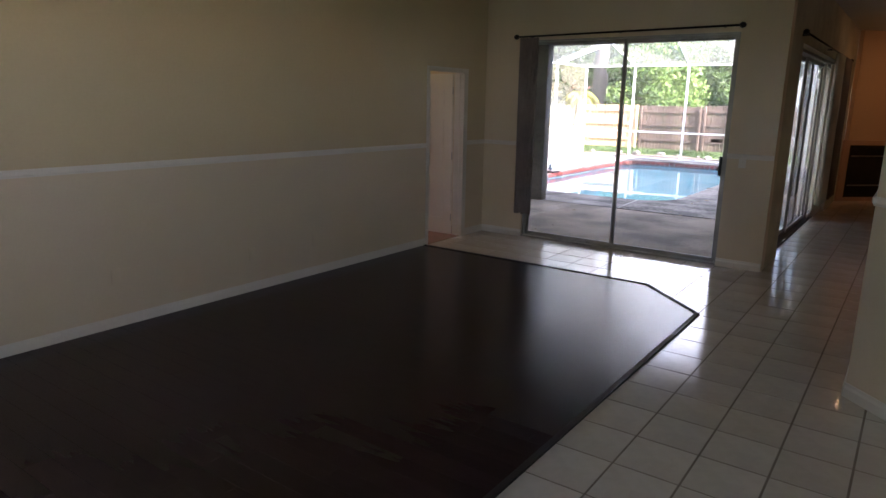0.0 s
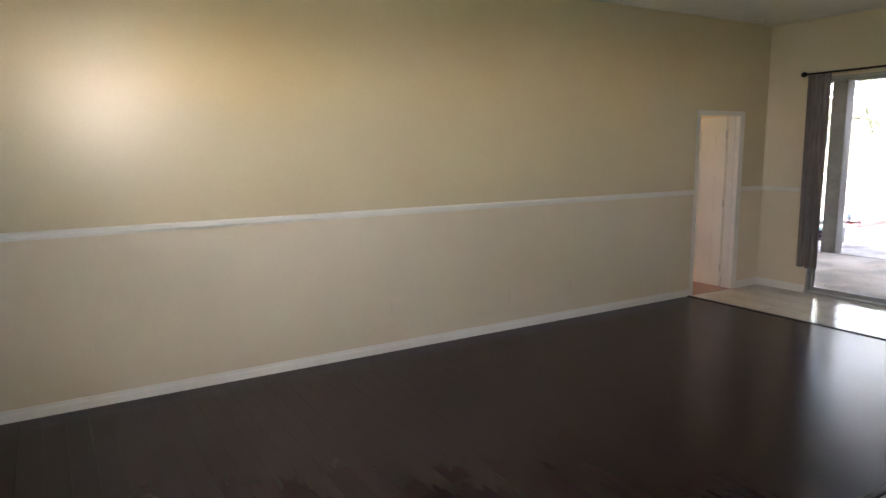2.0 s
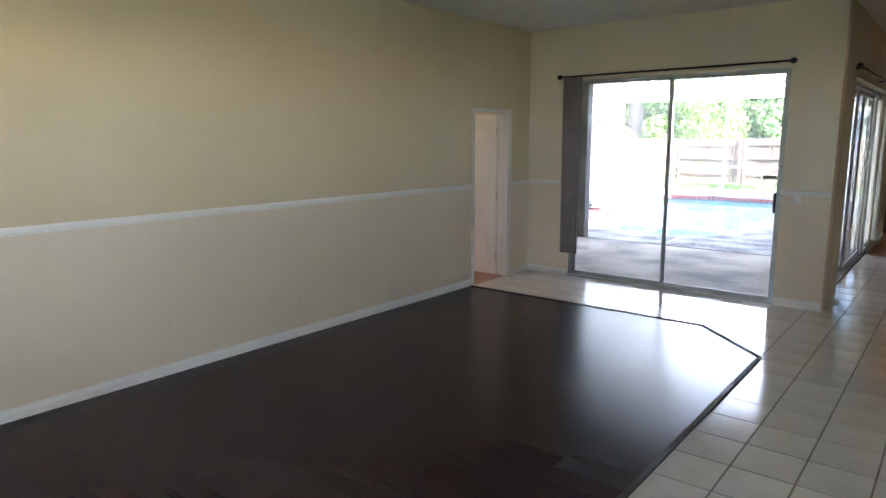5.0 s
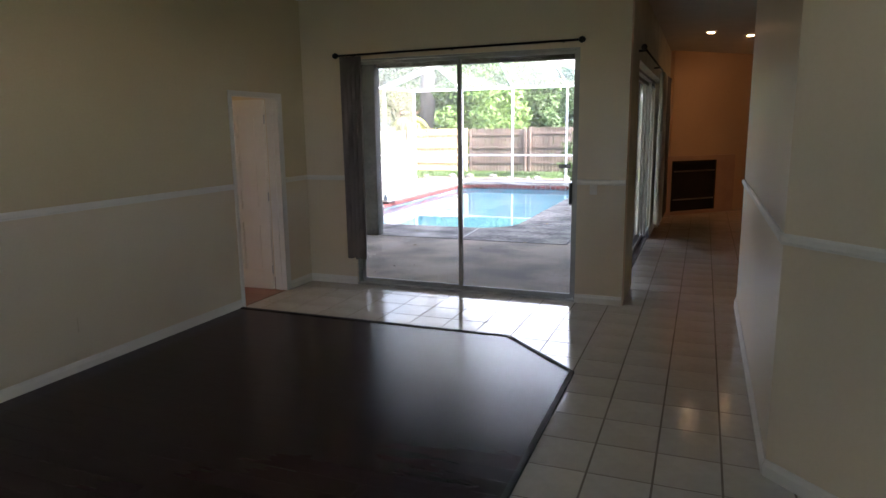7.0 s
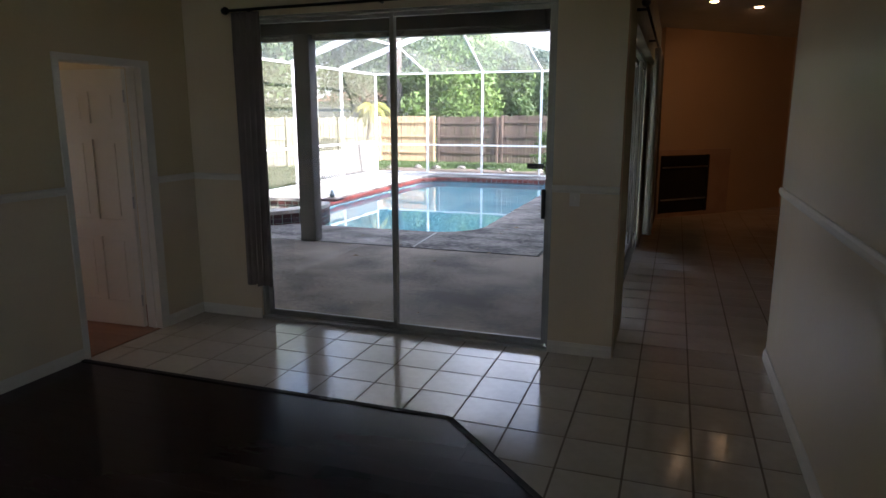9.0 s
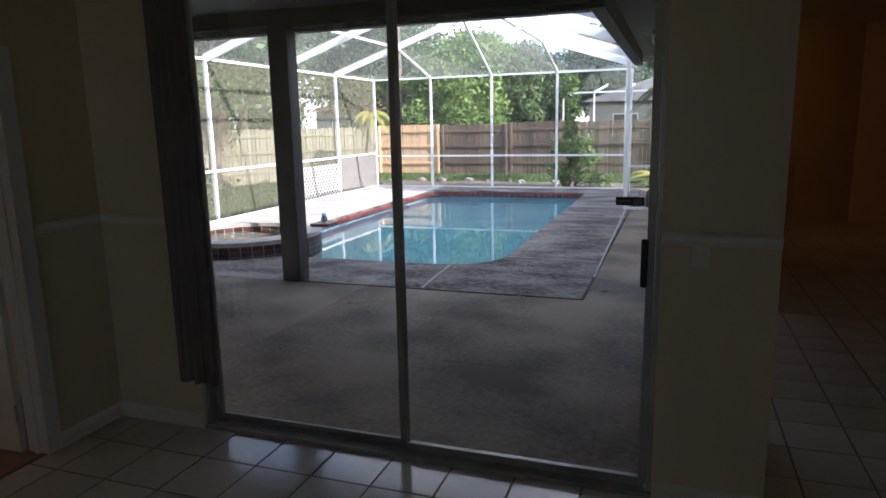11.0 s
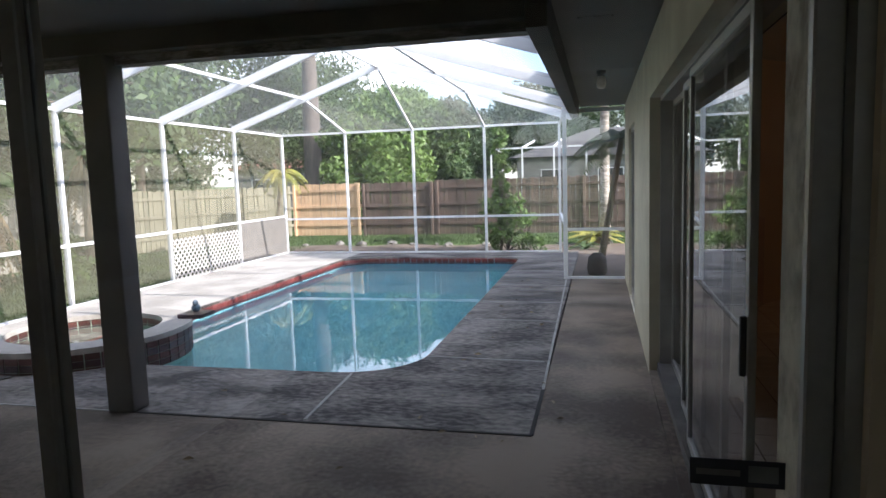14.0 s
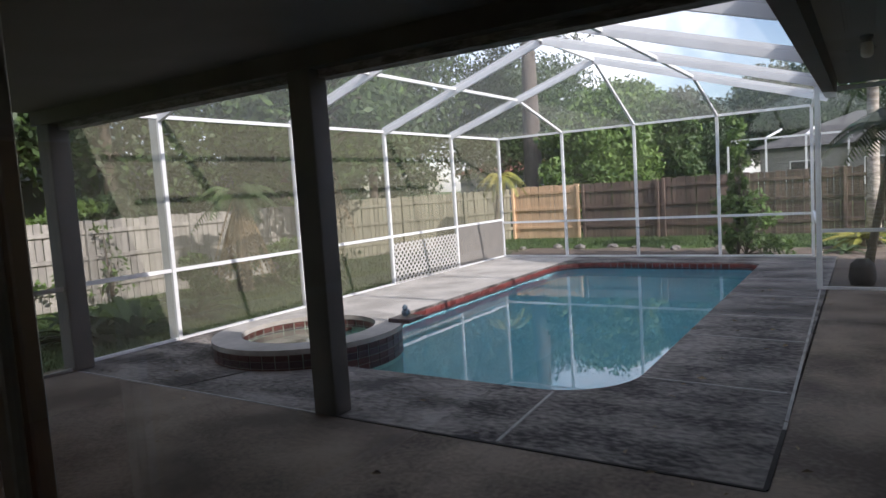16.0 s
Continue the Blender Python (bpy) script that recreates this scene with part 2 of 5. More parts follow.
LEAF = leaf_mat("leaf_green", (0.085, 0.14, 0.04), (0.04, 0.075, 0.02))
LEAF_L = leaf_mat("leaf_light", (0.16, 0.25, 0.06), (0.075, 0.14, 0.03))
LEAF_B = leaf_mat("leaf_bright", (0.16, 0.26, 0.065), (0.085, 0.155, 0.035), 0.35)
LEAF_D = leaf_mat("leaf_dark", (0.045, 0.085, 0.025), (0.022, 0.045, 0.015))
LEAF_DRY = leaf_mat("frond_dry", (0.34, 0.25, 0.14), (0.20, 0.14, 0.08))
LEAF_Y = leaf_mat("frond_yellow", (0.42, 0.36, 0.08), (0.22, 0.26, 0.05))
ROOF_G = mat("shingle_grey", (0.10, 0.098, 0.095), (0.06, 0.06, 0.06), rough=0.9, scale=3, fine=14, bump=0.6)
ROOF_R = mat("shingle_red", (0.32, 0.12, 0.08), (0.22, 0.08, 0.055), rough=0.9, scale=3, fine=14, bump=0.6)
HOUSEW = mat("neighbour_stucco", (0.25, 0.25, 0.245), (0.19, 0.19, 0.185), rough=0.9, scale=3, fine=20)
VINYL = mat("vinyl_white", (0.80, 0.80, 0.80), rough=0.5)
DARKGLASS = mat("dark_window", (0.04, 0.05, 0.055), rough=0.08)
SOOT = mat("firebox_black", (0.012, 0.011, 0.010), (0.02, 0.018, 0.016), rough=0.6)
SURROUND = mat("hearth_tile", (0.52, 0.36, 0.28), (0.46, 0.31, 0.24), rough=0.35, scale=4, fine=30, vary=0.06)
STEEL = mat("brushed_steel", (0.5, 0.5, 0.5), rough=0.3, metal=0.9)
# Browner than REDTILE; part of its darkness is spa shade put into the colour.
SPATILE = mat("brown_spa_tile", (0.12, 0.045, 0.038), (0.06, 0.026, 0.024), rough=0.35, scale=6, fine=40, vary=0.35)
DUCKM = mat("duck_blue_grey", (0.20, 0.27, 0.33), (0.12, 0.16, 0.20), rough=0.5, scale=14)
STICKER = mat("sticker_dark", (0.05, 0.05, 0.055), rough=0.5)
STICKERW = mat("sticker_pale", (0.20, 0.20, 0.19), rough=0.5)
BULB = glow_mat("spot_lens", (1.0, 0.62, 0.30), 3)
POT = mat("pot_dark", (0.045, 0.04, 0.037), (0.025, 0.022, 0.02), rough=0.8)

# ---- builders ----


def box(bm, x0, x1, y0, y1, z0, z1, mi=0):
    v = [bm.verts.new((x, y, z)) for z in (z0, z1) for y in (y0, y1) for x in (x0, x1)]
    for f in ((0, 2, 3, 1), (4, 5, 7, 6), (0, 1, 5, 4), (2, 6, 7, 3), (0, 4, 6, 2), (1, 3, 7, 5)):
        bm.faces.new([v[i] for i in f]).material_index = mi
    return v


def boxes(*rows):
    bm = bmesh.new()
    for r in rows:
        box(bm, *r)
    return bm


def bevelled(x0, x1, y0, y1, z0, z1, w=0.006, seg=2):
    bm = boxes((x0, x1, y0, y1, z0, z1))
    bmesh.ops.bevel(bm, geom=bm.edges[:], offset=w, segments=seg, affect="EDGES", profile=0.5)
    return bm


def bar(bm, a, b, w, h):
    """A square bar of the section w by h between two points."""
    a, b = Vector(a), Vector(b)
    d = (b - a).normalized()
    up = Vector((0, 0, 1)) if abs(d.z) < 0.9 else Vector((0, 1, 0))
    s = d.cross(up).normalized()
    u = s.cross(d).normalized()
    ring = [[bm.verts.new(p + s * i * w / 2 + u * j * h / 2) for i, j in ((-1, -1), (1, -1), (1, 1), (-1, 1))] for p in (a, b)]
    for i in range(4):
        bm.faces.new((ring[0][i], ring[0][(i + 1) % 4], ring[1][(i + 1) % 4], ring[1][i]))
    bm.faces.new(ring[0][::-1])
    bm.faces.new(ring[1])


def tube(bm, pts, radii, n=8):
    """A round tapered tube through the points."""
    rings = []
    for i, p in enumerate(pts):
        p = Vector(p)
        d = (Vector(pts[min(i + 1, len(pts) - 1)]) - Vector(pts[max(i - 1, 0)])).normalized()
        s = d.cross(Vector((0.3, 0.9, 0.2))).normalized()
        u = s.cross(d)
        rings.append([bm.verts.new(p + (s * math.cos(k * math.tau / n) + u * math.sin(k * math.tau / n)) * radii[i]) for k in range(n)])
    for r0, r1 in zip(rings, rings[1:]):
        for k in range(n):
            bm.faces.new((r0[k], r0[(k + 1) % n], r1[(k + 1) % n], r1[k])).smooth = True
    bm.faces.new(rings[0][::-1])
    bm.faces.new(rings[-1])


def lathe(bm, profile, n=24, cx=0, cy=0):
    rings = [[bm.verts.new((cx + r * math.cos(k * math.tau / n), cy + r * math.sin(k * math.tau / n), z)) for k in range(n)] for r, z in profile]
    for r0, r1 in zip(rings, rings[1:]):
        for k in range(n):
            bm.faces.new((r0[k], r0[(k + 1) % n], r1[(k + 1) % n], r1[k])).smooth = True
    bm.faces.new(rings[0][::-1])
    bm.faces.new(rings[-1])


def to_mesh(name, bm, *materials):
    bmesh.ops.recalc_face_normals(bm, faces=bm.faces[:])
    me = bpy.data.meshes.new(name)
    bm.to_mesh(me)
    bm.free()
    for m in materials:
        me.materials.append(m)
    return me


def solid(name, bm, materials, label="", category="", group="", kind=""):
    materials = materials if isinstance(materials, (list, tuple)) else [materials]
    return tagged(new(name, to_mesh(name, bm, *materials)), label, category, group, kind)


def thing(name, label, category, at=(0, 0, 0), group="", kind=""):
    ob = new(name)
    ob.empty_display_size = 0.1
    ob.location = at
    return tagged(ob, label, category, group, kind)


def part(name, bm, material, parent, label=""):
    ob = new(name, to_mesh(name, bm, material))
    ob.parent = parent
    return tagged(ob, label)


def piece(name, me, parent, at, turn=0.0, tilt=(0, 0)):
    ob = new(name, me)
    ob.parent = parent
    ob.location = at
    ob.rotation_euler = (tilt[0], tilt[1], turn)
    return ob


def wall_boxes(u0, u1, z0, z1, holes):
    """Rectangles (u0, u1, z0, z1) that fill a wall around its holes."""
    us = sorted({u0, u1, *[h[0] for h in holes], *[h[1] for h in holes]})
    out = []
    for a, b in zip(us, us[1:]):
        cuts = sorted((h[2], h[3]) for h in holes if h[0] < b - 1e-6 and h[1] > a + 1e-6)
        z = z0
        for c0, c1 in cuts:
            if c0 > z + 1e-6:
                out.append((a, b, z, c0))
            z = max(z, c1)
        if z < z1 - 1e-6:
            out.append((a, b, z, z1))
    return out


RAIL_Z = 1.18


def wall(name, axis, face, thick, u0, u1, z0, z1, materials, holes=(), split=True, label=""):
    """A wall with openings: axis 'x' stands at x = face..face + thick and runs along y; two paints, parted at the chair rail."""
    bm = bmesh.new()
    for a, b, lo, hi in wall_boxes(u0, u1, z0, z1, holes):
        for c, d, mi in ((lo, min(hi, RAIL_Z), 1), (max(lo, RAIL_Z), hi, 0)) if split else ((lo, hi, 0),):
            if d > c + 1e-6:
                t0, t1 = sorted((face, face + thick))
                box(bm, *((t0, t1, a, b) if axis == "x" else (a, b, t0, t1)), c, d, mi)
    return solid(name, bm, materials, label, "wall", kind="structure")


# ---- the room ----
H = 3.05
FRONT = -7.92
two = [PAINT_UP, PAINT_LOW]
wall("wall_west", "x", 0, -0.12, FRONT, 0.0, -0.05, H, two, [(-1.215, -0.50, -0.05, 2.03)], label="cream painted wall parted by a white chair rail")
wall("wall_north", "y", 0, 0.18, -5.6, 3.457, -0.12, H, [PAINT_LOW, PAINT_LOW], [(0.60, 3.005, -0.12, 2.42)], label="cream wall around the sliding glass door")
# the front wall, with an arched light over the window
WX0, WX1, WZ0, WZ1 = 1.50, 2.92, 0.60, 1.98
AX, AA, AZ, AB = 2.21, 0.70, 2.12, 0.46
bm = bmesh.new()
for a, b, lo, hi in wall_boxes(-0.12, 6.6, -0.05, H, [(WX0, WX1, WZ0, WZ1), (AX - AA, AX + AA, AZ, AZ + AB + 0.02)]):
    for c, d, mi in ((lo, min(hi, RAIL_Z), 1), (max(lo, RAIL_Z), hi, 0)):
        if d > c + 1e-6:
            box(bm, a, b, FRONT - 0.2, FRONT, c, d, mi)
for k in range(24):
    t0, t1 = math.pi * k / 24, math.pi * (k + 1) / 24
    xa, xb = AX + AA * math.cos(t0), AX + AA * math.cos(t1)
    za, zb = AZ + AB * math.sin(t0), AZ + AB * math.sin(t1)
    top = AZ + AB + 0.02
    lo, hi = [[bm.verts.new(p) for p in ((xa, y, za), (xb, y, zb), (xb, y, top), (xa, y, top))] for y in (FRONT - 0.2, FRONT)]
    bm.faces.new(lo)
    bm.faces.new(hi[::-1])
    bm.faces.new((lo[0], lo[1], hi[1], hi[0]))
solid("wall_south", bm, [PAINT_LOW, PAINT_LOW], "cream front wall with a window under an arched light", "wall", kind="structure")
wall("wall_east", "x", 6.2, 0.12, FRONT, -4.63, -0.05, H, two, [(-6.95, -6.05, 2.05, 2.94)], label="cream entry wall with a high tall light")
wall("wall_hall", "x", 4.475, 0.12, -2.95, 0.34, -0.05, H, [PAINT_LOW, PAINT_LOW], label="cream hall wall with a white chair rail")
bm = bmesh.new()
p = [(4.475, -2.95), (6.2, -4.675), (6.2, -4.505), (4.595, -2.90)]
for z0, z1, mi in ((-0.05, RAIL_Z, 1), (RAIL_Z, H, 0)):
    lo = [bm.verts.new((x, y, z0)) for x, y in p]
    hi = [bm.verts.new((x, y, z1)) for x, y in p]
    for i in range(4):
        bm.faces.new((lo[i], lo[(i + 1) % 4], hi[(i + 1) % 4], hi[i])).material_index = mi
    bm.faces.new(lo[::-1]).material_index = mi
    bm.faces.new(hi).material_index = mi
solid("wall_diagonal", bm, [PAINT_LOW, PAINT_LOW], "cream wall set at an angle with a chair rail", "wall", kind="structure")

# family room
FX0, FX1 = 3.13, 3.457
wall("wall_family_west", "x", FX1, FX0 - FX1, 0.18, 10.75, -0.12, H, [STUCCO], [(0.87, 5.22, -0.12, 2.36), (7.75, 9.35, -0.12, 2.36)], split=False, label="cream stucco outside wall with glass doors")
wall("wall_family_inner", "x", FX1 + 0.01, -0.008, 0.0, 0.01, 0.0, 0.02, [PAINT_LOW], split=False, label="narrow cream wall end")
wall("wall_family_south", "y", 0.34, 0.12, 4.60, 8.0, -0.05, H, [PAINT_WARM], split=False, label="tan painted wall")
wall("wall_family_east", "x", 8.0, 0.12, 0.34, 9.3, -0.05, H, [PAINT_WARM], split=False, label="tan painted wall")
wall("wall_family_north", "y", 9.15, 0.12, 5.58, 8.0, -0.05, H, [PAINT_WARM], split=False, label="tan painted wall")
bm = bmesh.new()
bar(bm, (FX1 + 0.04, 6.96, H / 2), (5.66, 9.18, H / 2), 0.10, H)
solid("wall_fireplace", bm, PAINT_WARM, "tan wall set across the corner behind a fireplace", "wall", kind="structure")

# ceilings, roof, floors
solid("ceiling", boxes((-0.12, 6.4, FRONT - 0.2, 0.18, H, H + 0.1), (FX0, 8.12, 0.182, 10.75, H, H + 0.1)), CEIL, "off-white textured ceiling", "ceiling", kind="structure")
# The bedroom's window opening is made up, placed to suit the lamp there.
wall("wall_bedroom_west", "x", -3.2, -0.1, -3.0, 0.0, -0.05, H, [PAINT_LOW], [(-1.5, -0.65, 0.9, 2.1)], split=False, label="cream bedroom wall with an added window opening")
wall("wall_bedroom_south", "y", -3.0, -0.1, -3.2, -0.12, -0.05, H, [PAINT_LOW], split=False, label="cream bedroom wall")
solid("bedroom_ceiling", boxes((-3.3, -0.122, -3.1, -0.0, H, H + 0.1)), CEIL, "off-white bedroom ceiling", "ceiling", kind="structure")
bm = bmesh.new()
for x0, x1, y0, y1, zr in ((-6.0, 9.0, -8.9, 3.95, 5.6), (2.42, 9.6, 3.0, 11.3, 4.9)):
    lo = [bm.verts.new(q) for q in ((x0, y0, 3.19), (x1, y0, 3.19), (x1, y1, 3.19), (x0, y1, 3.19))]
    m = min(x1 - x0, y1 - y0) / 2
    if x1 - x0 > y1 - y0:
        r = [bm.verts.new((x0 + m, (y0 + y1) / 2, zr)), bm.verts.new((x1 - m, (y0 + y1) / 2, zr))]
        fs = ((lo[0], lo[1], r[1], r[0]), (lo[1], lo[2], r[1]), (lo[2], lo[3], r[0], r[1]), (lo[3], lo[0], r[0]))
    else:
        r = [bm.verts.new(((x0 + x1) / 2, y0 + m, zr)), bm.verts.new(((x0 + x1) / 2, y1 - m, zr))]
        fs = ((lo[0], lo[1], r[0]), (lo[1], lo[2], r[1], r[0]), (lo[2], lo[3], r[1]), (lo[3], lo[0], r[0], r[1]))
    for f in fs:
        bm.faces.new(f)
    bm.faces.new(lo[::-1])
solid("roof", bm, ROOF_G, "grey shingled hip roof of the house", "roof", kind="structure")


def run_strip(name, pts, z0, z1, deep, material, label, lip=0.0):
    """A moulding along the wall faces: pts are (x, y) pairs of its back, each with the outward normal."""
    bm = bmesh.new()
    for (xa, ya), (xb, yb), (nx, ny) in pts:
        sec = [(0, z0), (deep, z0), (deep, z1 - (z1 - z0) * 0.35), (deep * 0.55, z1 - (z1 - z0) * 0.18), (deep * 0.4, z1), (0, z1)]
        if lip:
            sec = [(0, z0), (deep * 0.5, z0), (deep * 0.6, z0 + lip), (deep, z0 + lip * 1.6), (deep, z1 - lip * 1.2), (deep * 0.55, z1), (0, z1)]
        ra = [bm.verts.new((xa + nx * d, ya + ny * d, z)) for d, z in sec]
        rb = [bm.verts.new((xb + nx * d, yb + ny * d, z)) for d, z in sec]
        n = len(sec)
        for i in range(n):
            bm.faces.new((ra[i], ra[(i + 1) % n], rb[(i + 1) % n], rb[i]))
        bm.faces.new(ra)
        bm.faces.new(rb[::-1])
    return solid(name, bm, material, label, name.split("_")[-1], kind="structure")


q2 = math.sqrt(0.5)
RUNS = [((0, FRONT), (0, -1.25), (1, 0)), ((0, -0.425), (0, 0), (1, 0)), ((0, 0), (0.60, 0), (0, -1)), ((3.005, 0), (3.457, 0), (0, -1)),
        ((4.475, 0.34), (4.475, -2.95), (-1, 0)), ((4.475, -2.95), (6.2, -4.675), (-q2, -q2)), ((0, FRONT), (6.2, FRONT), (0, 1))]
run_strip("baseboard", RUNS, 0.0, 0.085, 0.016, TRIM, "white painted baseboard along the walls")
RRUNS = RUNS[:6] + [((0, FRONT), (WX0 - 0.03, FRONT), (0, 1)), ((WX1 + 0.03, FRONT), (6.2, FRONT), (0, 1))]
run_strip("chair_rail", RRUNS, RAIL_Z - 0.026, RAIL_Z + 0.026, 0.02, TRIM, "white moulded chair rail on the walls", lip=0.010)

# bedroom doorway
bm = boxes((-0.13, 0.012, -1.25, -1.205, 0, 2.07), (-0.13, 0.012, -0.51, -0.425, 0, 2.07), (-0.13, 0.012, -1.205, -0.51, 2.022, 2.07),
           (-0.075, -0.045, -1.205, -1.193, 0, 2.022), (-0.075, -0.045, -0.522, -0.51, 0, 2.022))
solid("door_frame", bm, TRIM, "white painted door casing around the bedroom doorway", "door frame", kind="structure")
leaf = thing("bedroom_door", "open white six-panel interior door in the doorway", "door", (-0.134, -0.516, 0.012))
leaf.rotation_euler = (0, 0, radians(2))
bm = bmesh.new()
for r in wall_boxes(-0.76, 0.0, 0.0, 2.0, [(x, x + 0.235, z, z + hh) for x in (-0.64, -0.335) for z, hh in ((0.20, 0.52), (0.86, 0.62), (1.60, 0.24))]):
    box(bm, r[0], r[1], -0.036, 0.0, r[2], r[3])
part("door_body", bm, DOORW, leaf)
for x in (-0.64, -0.335):
    for z, hh in ((0.20, 0.52), (0.86, 0.62), (1.60, 0.24)):
        bm = boxes((x, x + 0.235, -0.022, -0.012, z, z + hh))
        v = box(bm, x + 0.03, x + 0.205, -0.030, -0.022, z + 0.03, z + hh - 0.03)
        part("door_panel", bm, DOORW, leaf)
for z in (0.22, 1.0, 1.8):
    bm = bmesh.new()
    tube(bm, [(0.008, -0.04, z - 0.045), (0.008, -0.04, z + 0.045)], [0.007, 0.007])
    part("hinge", bm, STEEL, leaf, "steel hinge")
bm = bmesh.new()
tube(bm, [(-0.70, -0.036, 0.95), (-0.70, -0.06, 0.95), (-0.70, -0.075, 0.95), (-0.70, -0.095, 0.95)], [0.028, 0.012, 0.026, 0.018], 12)
part("door_knob", bm, STEEL, leaf, "steel door knob")

# outlets on the west wall
def outlet(name, y, z, w=0.07, label="white wall outlet plate under the chair rail"):
    ob = thing(name, label, "outlet", (0.0, y, z), "wall outlets")
    part("cover_plate", bevelled(0.0, 0.006, -w / 2, w / 2, -0.057, 0.057, 0.002, 1), PAINT_LOW, ob)
    for dz in (-0.022, 0.022):
        part("socket", bevelled(0.006, 0.008, -0.016, 0.016, dz - 0.014, dz + 0.014, 0.001, 1), PAINT_LOW, ob)
    return ob


for y, z in ((-7.25, 0.38), (-4.98, 0.39), (-3.76, 0.34), (-3.01, 0.35)):
    outlet("wall_outlet", y, z)
sw = thing("light_switch", "white light switch plate on the pier", "switch", (3.16, 0.0, 1.12))
part("cover_plate", bevelled(-0.035, 0.035, -0.006, 0, -0.057, 0.057, 0.002, 1), TRIM, sw)
part("toggle", bevelled(-0.005, 0.005, -0.018, -0.006, -0.012, 0.012, 0.002, 1), DOORW, sw)
sd = thing("smoke_detector", "round white smoke detector on the ceiling", "smoke detector", (0.21, -0.60, H))
bm = bmesh.new()
lathe(bm, [(0.065, 0.0), (0.065, -0.02), (0.05, -0.036), (0.02, -0.04)], 20)
part("detector_body", bm, TRIM, sd)

# ---- sliding glass door of the room ----
def glazed_panel(parent, a0, a1, z0, z1, plane, axis, stile, rail, deep, frame_m, label="", foot=None):
    """One glazed panel: two stiles, two rails and the glass."""
    foot = foot or rail

    def put(name, u0, u1, v0, v1, d, m, lab=""):
        bm = bevelled(*((u0, u1, plane - d, plane + d) if axis == "y" else (plane - d, plane + d, u0, u1)), v0, v1, 0.003, 1)
        return part(name, bm, m, parent, lab)

    put("stile", a0, a0 + stile, z0, z1, deep, frame_m)
    put("stile", a1 - stile, a1, z0, z1, deep, frame_m)
    put("rail", a0 + stile, a1 - stile, z0, z0 + foot, deep, frame_m)
    put("rail", a0 + stile, a1 - stile, z1 - rail, z1, deep, frame_m)
    bm = boxes((a0 + stile - 0.004, a1 - stile + 0.004, plane - 0.003, plane + 0.003, z0 + foot - 0.004, z1 - rail + 0.004) if axis == "y" else
               (plane - 0.003, plane + 0.003, a0 + stile - 0.004, a1 - stile + 0.004, z0 + foot - 0.004, z1 - rail + 0.004))
    g = part("pane", bm, GLASS, parent, "clear glass pane")
    g.visible_shadow = False


sl = thing("door_1", "closed sliding glass door in an aluminium frame", "sliding door", (0, 0, 0), kind="structure")
bm = boxes((0.60, 0.622, 0.02, 0.14, 0, 2.42), (2.985, 3.005, 0.02, 0.14, 0, 2.42), (0.622, 2.985, 0.02, 0.14, 2.404, 2.42), (0.60, 3.005, -0.005, 0.16, -0.12, 0.022),
           (0.64, 2.967, 0.055, 0.062, 0.022, 0.035), (0.64, 2.967, 0.083, 0.089, 0.022, 0.035))
part("door_frame", bm, ALU, sl)
glazed_panel(sl, 0.624, 1.813, 0.036, 2.402, 0.086, "y", 0.036, 0.032, 0.012, BRONZE)
glazed_panel(sl, 1.777, 2.983, 0.036, 2.402, 0.056, "y", 0.036, 0.032, 0.012, BRONZE)
bm = bevelled(2.925, 2.955, 0.012, 0.038, 0.96, 1.17, 0.008)
part("door_handle", bm, PLASTIC_B, sl, "black pull handle")
st = thing("security_sticker", "dark security sticker on the glass door", "sticker", (2.872, 0.0525, 1.325))
part("sticker_face", boxes((-0.058, 0.058, -0.0012, 0, -0.018, 0.018)), STICKER, st)
part("sticker_mark", boxes((0.014, 0.05, -0.0022, -0.0012, -0.011, 0.011)), STICKERW, st, "pale mark")
part("sticker_mark", boxes((-0.05, 0.004, -0.0022, -0.0012, -0.004, 0.004)), PANELG, st, "faint bar of writing")


def rod(name, a, b, label):
    ob = thing(name, label, "curtain rod", a)
    d = Vector(b) - Vector(a)
    e = d.normalized()
    bm = bmesh.new()
    tube(bm, [(0, 0, 0), d], [0.011, 0.011], 10)
    part("pole", bm, BLACK, ob)
    for q, s in ((Vector((0, 0, 0)), -1), (d, 1)):
        bm = bmesh.new()
        tube(bm, [q, q + e * s * 0.012, q + e * s * 0.03, q + e * s * 0.055, q + e * s * 0.065], [0.012, 0.024, 0.032, 0.022, 0.008], 12)
        part("finial", bm, BLACK, ob)
    wallward = Vector((0, 1, 0)) if abs(e.x) > 0.5 else Vector((-1, 0, 0))
    for f in (0.06, 0.5, 0.94):
        bm = bmesh.new()
        tube(bm, [d * f, d * f + wallward * 0.078], [0.009, 0.012], 8)
        part("bracket", bm, BLACK, ob)


rod("curtain_rod", (0.50, -0.08, 2.455), (3.0, -0.08, 2.475), "thin black iron curtain rod over the glass door")
rod("curtain_rod", (3.535, 0.42, 2.43), (3.535, 5.3, 2.43), "thin black iron curtain rod over the glass door")


